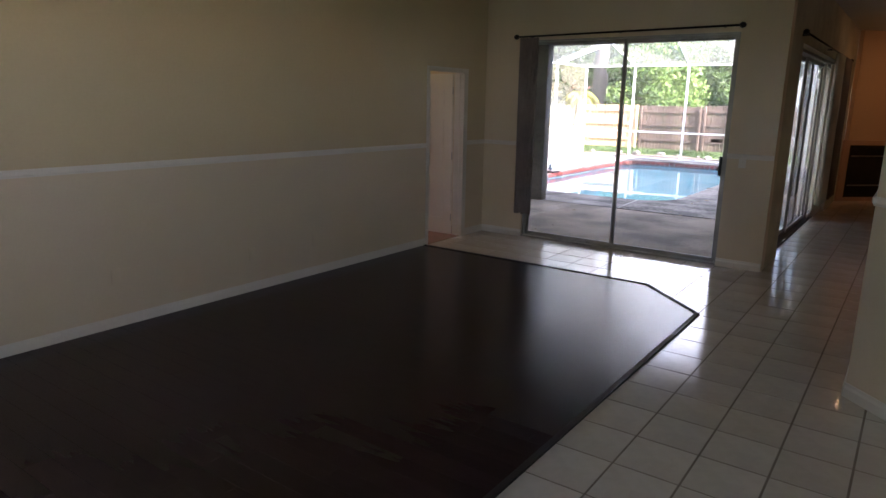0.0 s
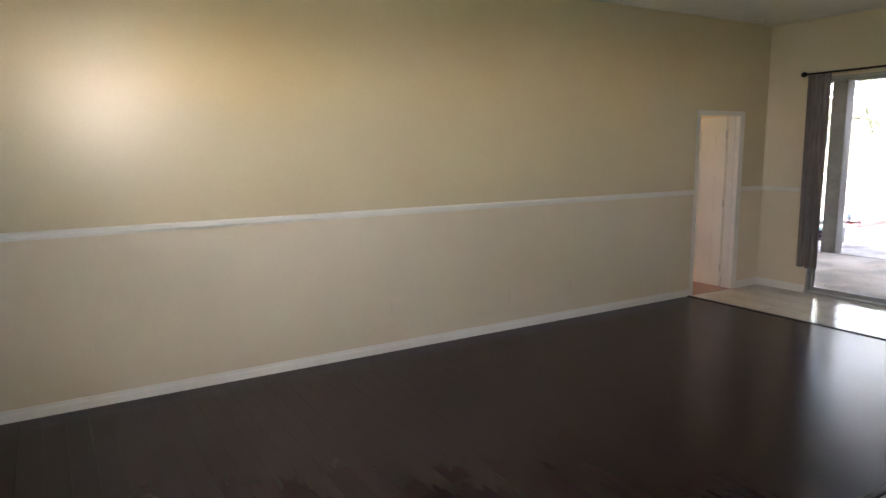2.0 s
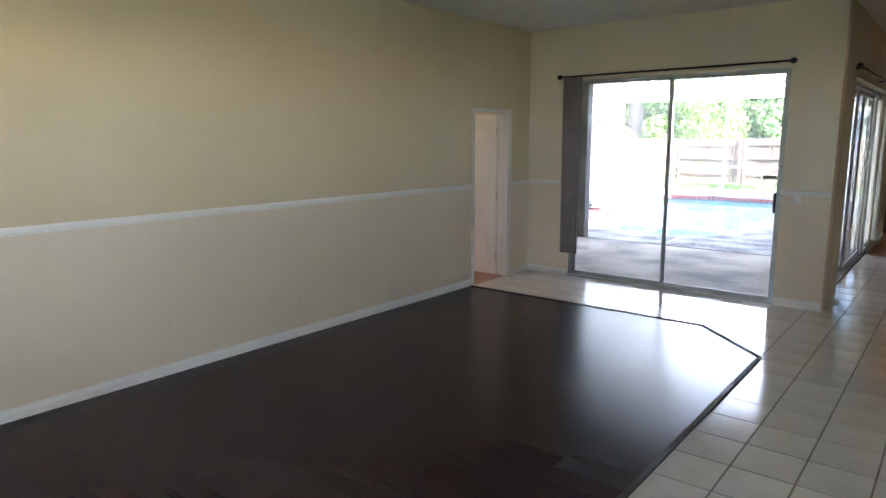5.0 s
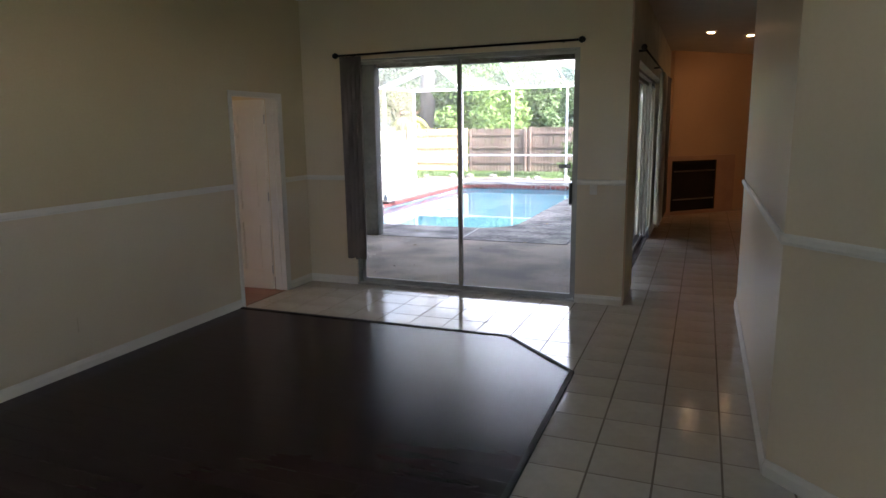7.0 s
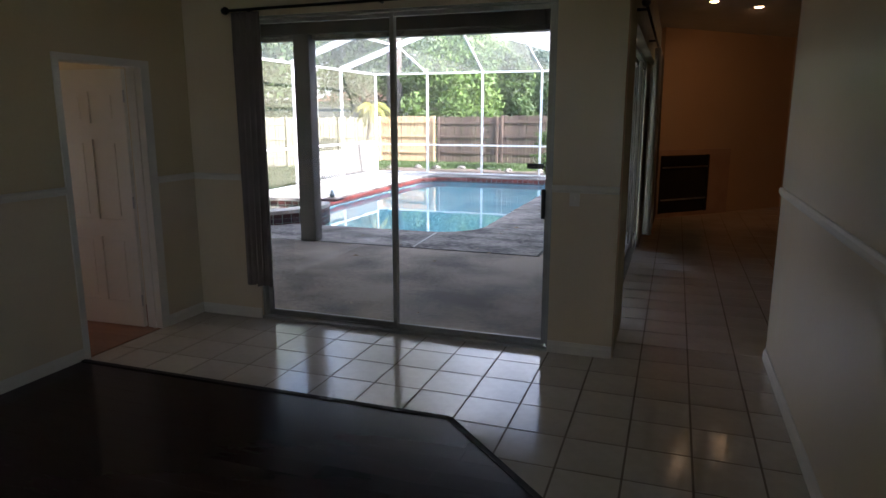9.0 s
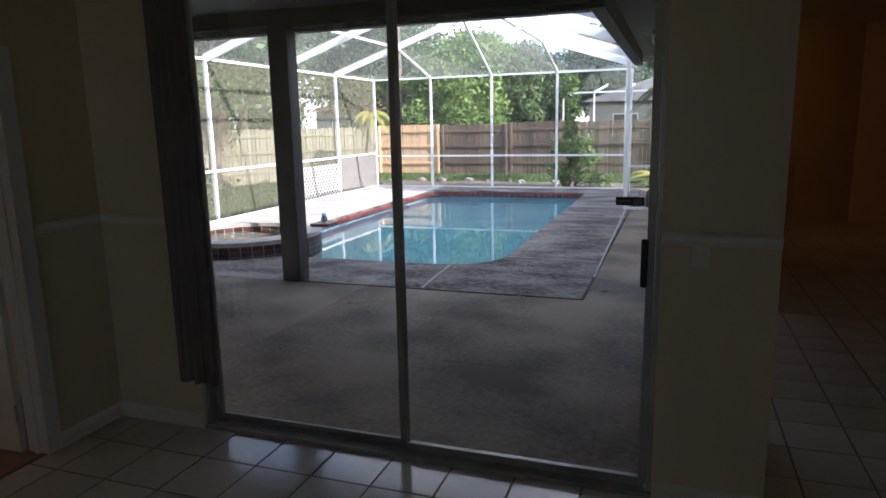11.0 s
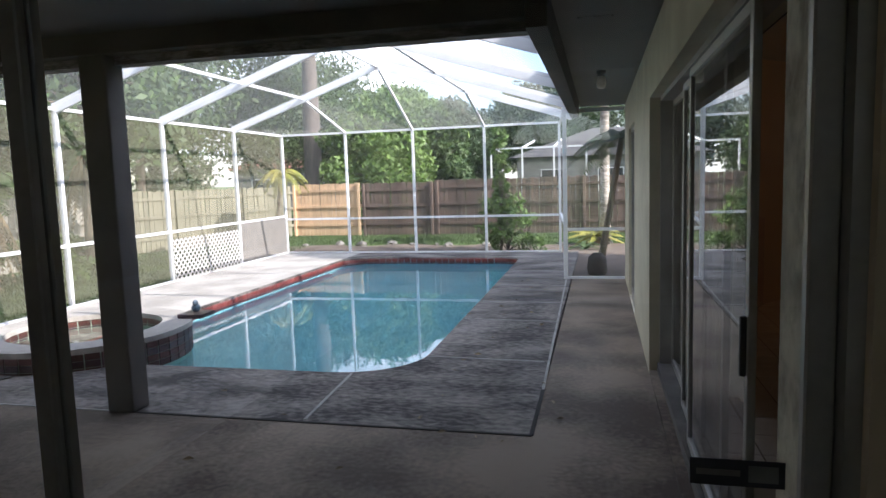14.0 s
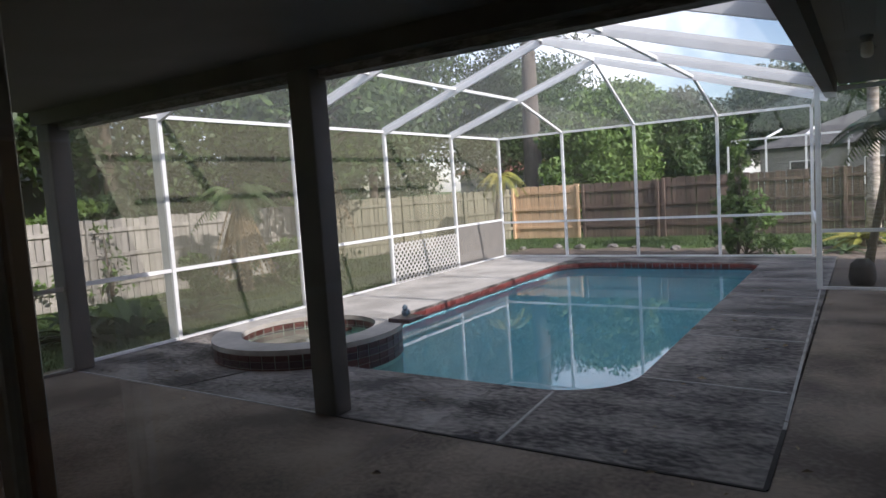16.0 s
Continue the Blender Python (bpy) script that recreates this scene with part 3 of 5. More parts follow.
def curtain(name, u0, u1, z0, z1, plane, axis, material, folds, deep, label):
    bm = bmesh.new()
    n, rows = folds * 8, 10
    rng = random.Random(5)
    ph = [rng.uniform(-0.5, 0.5) for _ in range(folds + 1)]
    grid = []
    for j in range(rows + 1):
        f = j / rows
        row = []
        for i in range(n + 1):
            u = u0 + (u1 - u0) * i / n + 0.012 * math.sin(i * 0.7 + f * 2) * f
            d = plane + deep * (0.7 + 0.3 * f) * math.sin(math.tau * i / 8 + ph[i // 8] * f)
            z = z1 + (z0 - z1) * f + 0.008 * math.sin(i * 0.5) * f
            row.append(bm.verts.new((u, d, z) if axis == "y" else (d, u, z)))
        grid.append(row)
    for j in range(rows):
        for i in range(n):
            bm.faces.new((grid[j][i], grid[j][i + 1], grid[j + 1][i + 1], grid[j + 1][i])).smooth = True
    ob = solid(name, bm, material, label, "curtain")
    so = ob.modifiers.new("cloth", "SOLIDIFY")
    so.thickness = 0.004


curtain("curtain", 0.52, 0.77, 0.31, 2.44, -0.08, "y", CURT, 5, 0.028, "taupe pleated curtain drawn aside on a black rod")
curtain("curtain", 3.35, 4.15, 0.31, 2.415, 3.535, "x", CURT2, 6, 0.045, "pale cream pleated curtain on a black rod")
curtain("curtain", 4.25, 5.15, 0.31, 2.415, 3.535, "x", CURT, 8, 0.05, "taupe pleated curtain drawn aside on a black rod")
curtain("curtain", 4.08, 5.16, 0.02, 2.32, 3.40, "x", CURT2, 8, 0.012, "pale cream curtain hanging flat behind the fixed glass panel")

# ---- front window ----
w1 = thing("window_1", "white framed front window under a separate arched light", "window", (0, 0, 0), kind="structure")
FY = FRONT - 0.13
part("window_frame", boxes((WX0, WX0 + 0.04, FY - 0.03, FY + 0.03, WZ0, WZ1), (WX1 - 0.04, WX1, FY - 0.03, FY + 0.03, WZ0, WZ1), (WX0 + 0.04, WX1 - 0.04, FY - 0.03, FY + 0.03, WZ1 - 0.04, WZ1),
                           (WX0 + 0.04, WX1 - 0.04, FY - 0.03, FY + 0.03, WZ0, WZ0 + 0.04), (WX0 + 0.04, WX1 - 0.04, FY - 0.025, FY + 0.025, 1.27, 1.31)), WHITEALU, w1)
part("window_sill", bevelled(WX0 - 0.02, WX1 + 0.02, FRONT - 0.10, FRONT + 0.035, WZ0 - 0.022, WZ0 - 0.002, 0.006), SILLM, w1, "brown marble sill")
for z0, z1 in ((WZ0 + 0.04, 1.27), (1.31, WZ1 - 0.04)):
    g = part("pane", boxes((WX0 + 0.04, WX1 - 0.04, FY - 0.003, FY + 0.003, z0, z1)), GLASS, w1)
    g.visible_shadow = False
bm = bmesh.new()
for k in range(24):
    t0, t1 = math.pi * k / 24, math.pi * (k + 1) / 24
    bar(bm, (AX + (AA - 0.025) * math.cos(t0), FY, AZ + (AB - 0.02) * math.sin(t0)), (AX + (AA - 0.025) * math.cos(t1), FY, AZ + (AB - 0.02) * math.sin(t1)), 0.05, 0.04)
box(bm, AX - AA, AX + AA, FY - 0.025, FY + 0.025, AZ, AZ + 0.04)
bar(bm, (AX - 0.28, FY, AZ + 0.03), (AX - 0.40, FY, AZ + 0.36), 0.03, 0.02)
bar(bm, (AX + 0.28, FY, AZ + 0.03), (AX + 0.40, FY, AZ + 0.36), 0.03, 0.02)
part("arch_frame", bm, WHITEALU, w1)
bl = thing("window_blind", "white slatted window blind under a stained wood valance", "blind", (0, 0, 0))
part("valance", bevelled(WX0 - 0.01, WX1 + 0.01, FRONT - 0.05, FRONT + 0.025, WZ1 - 0.075, WZ1 - 0.004, 0.006), TANWOOD, bl, "stained wood valance")
slat = to_mesh("slat", bevelled(-(WX1 - WX0) / 2 + 0.012, (WX1 - WX0) / 2 - 0.012, -0.0255, 0.0255, -0.0028, 0.0028, 0.001, 1), BLIND)
z, k = WZ1 - 0.10, 0
while z > WZ0 + 0.04:
    piece("slat", slat, bl, ((WX0 + WX1) / 2, FRONT - 0.045, z), tilt=(radians(4 if z > 1.32 else -14 - 15 * min(1, (1.32 - z) / 0.3) + 3 * math.sin(k * 1.7)), 0))
    z -= 0.0485
    k += 1
part("bottom_rail", bevelled(WX0 + 0.012, WX1 - 0.012, FRONT - 0.07, FRONT - 0.02, WZ0 + 0.008, WZ0 + 0.026, 0.003, 1), BLIND, bl)
for x in (WX0 + 0.16, (WX0 + WX1) / 2, WX1 - 0.16):
    bm = bmesh.new()
    tube(bm, [(x, FRONT - 0.018, WZ0 + 0.02), (x, FRONT - 0.018, WZ1 - 0.08)], [0.0012, 0.0012], 5)
    part("cord", bm, BLIND, bl)
bm = bmesh.new()
tube(bm, [(2.60, FRONT - 0.005, 1.20), (2.60, FRONT - 0.005, WZ1 - 0.08)], [0.0032, 0.0028], 6)
part("tilt_wand", bm, PLASTIC_B, bl, "dark tilt wand")

# ---- family room things ----
fs = thing("door_2", "sliding glass door with its near panel slid open", "sliding door", (0, 0, 0), kind="structure")
part("threshold", boxes((3.132, 3.20, 0.872, 5.218, -0.12, -0.055)), CONC, fs, "worn concrete threshold")
part("door_frame", boxes((3.22, 3.36, 0.87, 0.905, 0, 2.36), (3.22, 3.36, 5.185, 5.22, 0, 2.36), (3.22, 3.36, 0.905, 5.185, 2.325, 2.36)), ALU, fs)
part("sill_track", boxes((3.20, 3.38, 0.872, 5.218, -0.118, 0.018)), POSTM, fs, "dark sill track")
glazed_panel(fs, 1.73, 3.40, 0.02, 2.323, 3.245, "x", 0.05, 0.05, 0.016, ALU)
glazed_panel(fs, 2.45, 4.10, 0.02, 2.323, 3.290, "x", 0.05, 0.05, 0.016, BRONZE)
glazed_panel(fs, 4.02, 5.183, 0.02, 2.323, 3.335, "x", 0.05, 0.05, 0.016, BRONZE)
part("door_handle", bevelled(3.205, 3.229, 1.74, 1.765, 0.95, 1.18, 0.006), PLASTIC_B, fs, "black pull handle")
fw = thing("door_3", "sliding glass door farther along the stucco wall", "sliding door", (0, 0, 0), kind="structure")
part("door_frame", boxes((3.17, 3.30, 7.75, 7.80, -0.08, 2.36), (3.17, 3.30, 9.30, 9.35, -0.08, 2.36), (3.17, 3.30, 7.80, 9.30, 2.31, 2.36), (3.17, 3.32, 7.75, 9.35, -0.12, 0.02)), ALU, fw)
glazed_panel(fw, 7.80, 8.60, 0.02, 2.31, 3.205, "x", 0.05, 0.05, 0.016, ALU)
glazed_panel(fw, 8.52, 9.30, 0.02, 2.31, 3.255, "x", 0.05, 0.05, 0.016, ALU)
# Added panel that seals the opening, so no sky shows through door_3.
solid("door_backing", boxes((3.385, 3.45, 7.70, 9.40, -0.12, 2.40)), CURT2, "beige backing panel added behind the far glass door", "blind")

fp = thing("fireplace", "black metal fireplace insert in a tiled surround", "fireplace", (FX1 - 0.0, 6.86, 0))
fp.rotation_euler = (0, 0, radians(45))
part("surround", boxes((-0.02, 0.12, -0.05, 0.0, 0, 1.12), (1.22, 1.72, -0.05, 0.0, 0, 1.12), (0.12, 1.22, -0.05, 0.0, 1.03, 1.12), (0.12, 1.22, -0.05, 0.0, 0, 0.07)), SURROUND, fp, "tan tiled surround")
part("firebox", boxes((0.12, 1.22, -0.03, 0.0, 0.07, 1.03), (0.12, 0.16, -0.06, -0.03, 0.07, 1.03), (1.18, 1.22, -0.06, -0.03, 0.07, 1.03)), SOOT, fp)
for z in (0.28, 0.82):
    part("trim_bar", bevelled(0.16, 1.18, -0.062, -0.05, z, z + 0.025, 0.003, 1), STEEL, fp, "steel trim bar")
for k in range(5):
    part("louvre", bevelled(0.17, 1.17, -0.05, -0.034, 0.86 + k * 0.032, 0.874 + k * 0.032, 0.002, 1), SOOT, fp)
    if k < 4:
        part("louvre", bevelled(0.17, 1.17, -0.05, -0.034, 0.10 + k * 0.04, 0.118 + k * 0.04, 0.002, 1), SOOT, fp)


def spot(x, y, aim):
    ob = thing("ceiling_spot", "lit white spotlight on the ceiling", "ceiling light", (x, y, H), "family room spots")
    bm = bmesh.new()
    lathe(bm, [(0.075, 0), (0.078, -0.01), (0.06, -0.018), (0.052, -0.018)], 20)
    part("trim_ring", bm, TRIM, ob)
    bm = bmesh.new()
    lathe(bm, [(0.05, -0.012), (0.05, -0.024), (0.03, -0.03)], 16)
    part("lens", bm, BULB, ob, "glowing warm lens")
    lamp = new("spot_light", bpy.data.lights.new("spot_light", "SPOT"))
    lamp.data.energy, lamp.data.color, lamp.data.spot_size, lamp.data.spot_blend, lamp.data.shadow_soft_size = 3.4, (1.0, 0.50, 0.19), radians(86), 0.9, 0.06
    lamp.matrix_world = look((x, y, H - 0.05), aim)


spot(4.12, 4.5, (4.1, 7.4, 1.4))
spot(4.68, 5.12, (4.9, 8.2, 1.6))

# ---- lanai and pool deck ----
GZ = -0.08
solid("lanai_slab", boxes((-5.30, 3.13, 0.18, 3.58, -0.40, GZ), (2.24, 3.13, 3.58, 10.75, -0.40, GZ)), CONC, "worn grey concrete lanai floor with dark stains", "floor", kind="structure")


def rounded(x0, x1, y0, y1, radii, n=8):
    out = []
    for (cx, cy, sx, sy), r, a0 in zip(((x0, y0, 1, 1), (x1, y0, -1, 1), (x1, y1, -1, -1), (x0, y1, 1, -1)), radii, (180, 270, 0, 90)):
        for k in range(n + 1):
            a = radians(a0 + 90 * k / n)
            out.append((cx + sx * r + r * math.cos(a), cy + sy * r + r * math.sin(a)))
    return out


POOL = rounded(-3.12, 0.98, 4.86, 13.85, (0.2, 0.75, 0.45, 0.75))


def sheet_with_hole(bm, outer, inner, z):
    edges = []
    for loop in (outer, inner):
        vs = [bm.verts.new((x, y, z)) for x, y in loop]
        edges += [bm.edges.new((vs[i], vs[(i + 1) % len(vs)])) for i in range(len(vs))]
    bmesh.ops.triangle_fill(bm, edges=edges, use_beauty=True)


bm = bmesh.new()
OUT = [(-5.30, 3.60), (2.22, 3.60), (2.22, 14.9), (-5.30, 14.9)]
sheet_with_hole(bm, OUT, POOL, GZ)
for loop, z1 in ((OUT, -0.4), (POOL, GZ - 0.05)):
    for i in range(len(loop)):
        (xa, ya), (xb, yb) = loop[i], loop[(i + 1) % len(loop)]
        bm.faces.new([bm.verts.new(q) for q in ((xa, ya, GZ), (xb, yb, GZ), (xb, yb, z1), (xa, ya, z1))])
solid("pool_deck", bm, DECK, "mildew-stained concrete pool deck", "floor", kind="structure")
bm = bmesh.new()
for i in range(len(POOL)):
    (xa, ya), (xb, yb) = POOL[i], POOL[(i + 1) % len(POOL)]
    bm.faces.new([bm.verts.new(q) for q in ((xa, ya, GZ - 0.05), (xb, yb, GZ - 0.05), (xb, yb, -1.6), (xa, ya, -1.6))])
bm.faces.new([bm.verts.new((x, y, -1.45)) for x, y in POOL])
solid("pool_shell", bm, POOLP, "turquoise plastered swimming pool shell", "pool", kind="structure")
bm = bmesh.new()
bm.faces.new([bm.verts.new((x, y, -0.235)) for x, y in POOL])
wat = solid("pool_water", bm, WATER, "still turquoise water of the swimming pool", "water", kind="structure")
wat.visible_shadow = False
# Overlay slab; its pale colour stands in for sun on the left deck.
solid("deck_side_strip", boxes((-5.17, -3.16, 6.75, 14.74, GZ - 0.01, GZ + 0.004)), DECK_L, "concrete strip beside the pool, coloured pale as if sunlit", "floor", kind="structure")
# joints
def strip(name, a, b, w, m, label):
    bm = bmesh.new()
    bar(bm, (*a, GZ + 0.002), (*b, GZ + 0.002), w, 0.008)
    return solid(name, bm, m, label, "joint", kind="structure")


strip("deck_joint", (0.50, 3.64), (0.42, 4.84), 0.026, CAULK, "pale caulked joint in the deck")
strip("deck_joint", (-3.15, 3.64), (-2.9, 4.30), 0.016, JOINTD, "dark joint in the deck")
for y in (5.5, 7.3, 8.5, 10.0, 11.6):
    strip("deck_joint", (0.99, y), (2.17, y - 0.05), 0.024, CAULK, "pale caulked joint in the deck")
strip("deck_joint", (-5.2, 3.59), (-1.2, 3.59), 0.022, CAULK, "pale joint between lanai and deck")
strip("deck_joint", (-0.95, 3.59), (2.23, 3.59), 0.026, JOINTD, "dark joint between lanai and deck")
strip("deck_joint", (2.23, 3.60), (2.23, 4.6), 0.03, JOINTD, "dark joint beside the walkway")
strip("deck_joint", (2.23, 4.6), (2.14, 10.7), 0.024, CAULK, "pale joint beside the walkway")

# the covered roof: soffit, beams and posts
solid("lanai_ceiling", boxes((-5.30, 3.13, 0.182, 3.56, 2.90, 3.05)), LANAI_C, "lanai ceiling coloured dark grey for the shade under it", "ceiling", kind="structure")
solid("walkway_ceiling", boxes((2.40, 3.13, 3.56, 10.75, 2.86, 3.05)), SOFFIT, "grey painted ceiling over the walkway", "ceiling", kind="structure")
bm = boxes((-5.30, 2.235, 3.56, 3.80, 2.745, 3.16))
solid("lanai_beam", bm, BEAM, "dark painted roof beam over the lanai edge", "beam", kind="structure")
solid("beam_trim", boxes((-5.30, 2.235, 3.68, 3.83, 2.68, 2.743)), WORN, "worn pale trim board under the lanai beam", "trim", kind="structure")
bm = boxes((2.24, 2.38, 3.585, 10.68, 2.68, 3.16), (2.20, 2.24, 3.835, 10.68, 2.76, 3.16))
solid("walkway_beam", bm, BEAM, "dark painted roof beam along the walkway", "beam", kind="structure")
for k in range(2):
    bm = bmesh.new()
    for i in range(7):
        box(bm, 2.58 + 0.03 * i, 2.594 + 0.03 * i, 4.2 + 3.4 * k, 6.4 + 3.4 * k, 2.852, 2.861)
    box(bm, 2.55, 2.57, 4.2 + 3.4 * k, 6.4 + 3.4 * k, 2.848, 2.861)
    box(bm, 2.79, 2.81, 4.2 + 3.4 * k, 6.4 + 3.4 * k, 2.848, 2.861)
    solid("soffit_vent", bm, SOFFIT, "slotted white soffit vent", "vent")
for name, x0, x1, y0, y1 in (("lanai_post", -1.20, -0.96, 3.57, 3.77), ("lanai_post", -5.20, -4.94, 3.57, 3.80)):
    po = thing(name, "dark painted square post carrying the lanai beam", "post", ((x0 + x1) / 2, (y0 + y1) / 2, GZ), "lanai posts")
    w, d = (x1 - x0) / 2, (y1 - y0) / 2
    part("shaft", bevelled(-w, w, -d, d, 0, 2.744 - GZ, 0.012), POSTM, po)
jl = thing("jar_light", "small unlit jar lamp on the walkway ceiling", "ceiling light", (2.73, 6.85, 2.86))
bm = bmesh.new()
lathe(bm, [(0.05, 0.0), (0.05, -0.03), (0.035, -0.04), (0.035, -0.06)], 16)
part("base", bm, PANELG, jl)
bm = bmesh.new()
lathe(bm, [(0.034, -0.06), (0.048, -0.075), (0.050, -0.17), (0.03, -0.195)], 16)
part("jar", bm, TRIM, jl, "frosted glass jar")
solid("stucco_patch", boxes((3.122, 3.128, 0.185, 0.868, GZ, 2.85)), STUCCO_OLD, "flaking pale stucco beside the glass door", "wall", kind="structure")

# ---- spa ----
SX, SY, SR, SH = -3.07, 5.46, 1.13, 0.17
spa = thing("spa", "raised round spa with red tile and concrete rim", "spa", (SX, SY, GZ))
def ring_solid(bm, r0, r1, z0, z1, n=48):
    q = [[bm.verts.new((r * math.cos(k * math.tau / n), r * math.sin(k * math.tau / n), z)) for k in range(n)] for r, z in ((r0, z0), (r1, z0), (r1, z1), (r0, z1))]
    for a, b in zip(q, q[1:] + q[:1]):
        for k in range(n):
            bm.faces.new((a[k], a[(k + 1) % n], b[(k + 1) % n], b[k])).smooth = False


bm = bmesh.new()
ring_solid(bm, SR - 0.30, SR - 0.012, -1.3, SH - 0.004)
part("shell", bm, SPAP, spa)
bm = bmesh.new()
ring_solid(bm, SR - 0.32, SR + 0.02, SH - 0.004, SH + 0.055)
bmesh.ops.bevel(bm, geom=[e for e in bm.edges if len(e.link_faces) == 2 and e.calc_face_angle(0) > 1.2], offset=0.015, segments=2, affect="EDGES")
part("rim", bm, DECK_L, spa, "pale concrete rim")
bm = bmesh.new()
lathe(bm, [(SR - 0.29, -0.75), (SR - 0.29, -0.70)], 32)
part("floor", bm, SPAP, spa)
bm = bmesh.new()
bm.faces.new([bm.verts.new(((SR - 0.302) * math.cos(k * math.tau / 40), (SR - 0.302) * math.sin(k * math.tau / 40), 0.075)) for k in range(40)])
sw2 = part("water", bm, SPA_WATER, spa, "still greenish water")
sw2.visible_shadow = False
bm = bmesh.new()
lathe(bm, [(0.05, 0.06), (0.055, 0.08), (0.055, 0.115), (0.04, 0.125)], 12, 0.10, -0.42)
part("float", bm, VINYL, spa, "small white float")
lab = thing("spillway", "dark tiled spillway block on the spa rim", "spillway", (-2.1, 6.16, GZ + SH + 0.055))
part("block", bevelled(-0.16, 0.16, -0.16, 0.16, 0, 0.05, 0.008), BLUETILE, lab)
bm = bmesh.new()
for c, r, s in (((0, 0, 0.055), 0.07, (1.25, 0.8, 0.75)), ((0.055, 0, 0.125), 0.038, (1, 0.9, 1)), ((-0.085, 0, 0.075), 0.03, (1.3, 0.7, 0.6)), ((0.10, 0, 0.118), 0.016, (1.6, 1, 0.5))):
    bmesh.ops.create_icosphere(bm, subdivisions=2, radius=r, matrix=Matrix.Translation(c) @ Matrix.Diagonal((*s, 1)))
dk = solid("duck_figurine", bm, DUCKM, "small blue-grey duck figurine on the spa edge", "figurine")
dk.location = (-2.10, 6.16, GZ + SH + 0.105)
dk.rotation_euler = (0, 0, radians(-60))

rs = np.random.RandomState(12)
bm = bmesh.new()
for k in range(70):
    x, y = (rs.uniform(0.9, 2.4), rs.uniform(3.3, 10.5)) if k < 45 else (rs.uniform(-4.5, 3.0), rs.uniform(0.4, 4.4))
    a, L = rs.uniform(0, math.tau), rs.uniform(0.015, 0.045)
    d, w = Vector((math.cos(a), math.sin(a), 0)), Vector((-math.sin(a), math.cos(a), 0))
    c = Vector((x, y, GZ + 0.006))
    up = Vector((0, 0, L * 0.4))
    v = [bm.verts.new(q) for q in (c - d * L, c + w * L * 0.4 + up, c + d * L + up * 0.3, c - w * L * 0.4, c + up * 0.1)]
    for i in range(4):
        bm.faces.new((v[i], v[(i + 1) % 4], v[4]))
solid("leaf_litter", bm, LEAF_DRY, "dry brown fallen leaves scattered on the concrete", "leaves", kind="stuff")

# ---- pool cage ----
CX, CY, CT = -5.21, 14.8, 2.94
cage = thing("pool_cage", "white aluminium pool cage with dark insect screens", "pool enclosure", (0, 0, 0))
LY = (3.86, 5.13, 7.55, 10.03, 12.51, 14.8)
BX = (-5.21, -3.47, -1.72, 0.05, 1.81)
RX = (-3.50, -1.80, 0.06)
RZ = (3.53, 4.10, 3.50)
EX, EZ = 2.20, 2.86


def bar_part(name, a, b, w=0.05, h=0.05, m=WHITEALU):
    bm = bmesh.new()
    bar(bm, a, b, w, h)
    return part(name, bm, m, cage)


def quad_part(name, pts, m):
    bm = bmesh.new()
    bm.faces.new([bm.verts.new(q) for q in pts])
    return part(name, bm, m, cage)


for y in LY[1:]:
    deep = 0.20 if y == LY[1] else 0.07
    bar_part("post", (CX - deep / 2 + 0.035, y, GZ), (CX - deep / 2 + 0.035, y, CT), deep, 0.055)
for x in BX[1:]:
    bar_part("post", (x, CY, GZ), (x, CY, CT), 0.055, 0.07)
for y0, y1 in zip(LY, LY[1:]):
    bar_part("top_rail", (CX, y0 + 0.03, CT), (CX, y1 - 0.03, CT))
    bar_part("mid_rail", (CX, y0 + 0.03, 0.88), (CX, y1 - 0.03, 0.88))
    bar_part("sill_rail", (CX, y0 + 0.03, GZ + 0.02), (CX, y1 - 0.03, GZ + 0.02), 0.05, 0.035)
    for z0, z1 in ((GZ + 0.04, 0.855), (0.905, CT - 0.025)):
        if y0 == 12.51 and z0 < 0:
            quad_part("kick_panel", [(CX, y0 + 0.03, z0), (CX, y1 - 0.03, z0), (CX, y1 - 0.03, z1), (CX, y0 + 0.03, z1)], PANELG)
        else:
            quad_part("screen", [(CX, y0 + 0.03, z0), (CX, y1 - 0.03, z0), (CX, y1 - 0.03, z1), (CX, y0 + 0.03, z1)], SCREEN_D)
for x0, x1 in zip(BX, BX[1:]):
    bar_part("top_rail", (x0 + 0.03, CY, CT), (x1 - 0.03, CY, CT))
    bar_part("mid_rail", (x0 + 0.03, CY, 0.80), (x1 - 0.03, CY, 0.80))
    bar_part("sill_rail", (x0 + 0.03, CY, GZ + 0.02), (x1 - 0.03, CY, GZ + 0.02), 0.05, 0.035)
    for z0, z1 in ((GZ + 0.04, 0.775), (0.825, CT - 0.025)):
        quad_part("screen", [(x0 + 0.03, CY, z0), (x1 - 0.03, CY, z0), (x1 - 0.03, CY, z1), (x0 + 0.03, CY, z1)], SCREEN)
# lattice under the mid rail
latt = thing("lattice_panel", "white diagonal lattice panel against the pool cage screen", "lattice", (CX + 0.05, 10.06, GZ + 0.03))
for k in range(-6, 20):
    for s, dx in ((1, 0.0), (-1, -0.012)):
        y0, y1 = k * 0.135, k * 0.135 + 0.78
        a, b = (y0, 0.0) if s > 0 else (y0, 0.78), (y1, 0.78) if s > 0 else (y1, 0.0)
        lo, hi = max(y0, 0.0), min(y1, 2.40)
        if hi - lo > 0.06:
            za = (lo - y0) if s > 0 else 0.78 - (lo - y0)
            zb = (hi - y0) if s > 0 else 0.78 - (hi - y0)
            bm = bmesh.new()
            bar(bm, (dx, lo, za), (dx, hi, zb), 0.008, 0.035)
            part("lath", bm, LATT, latt)
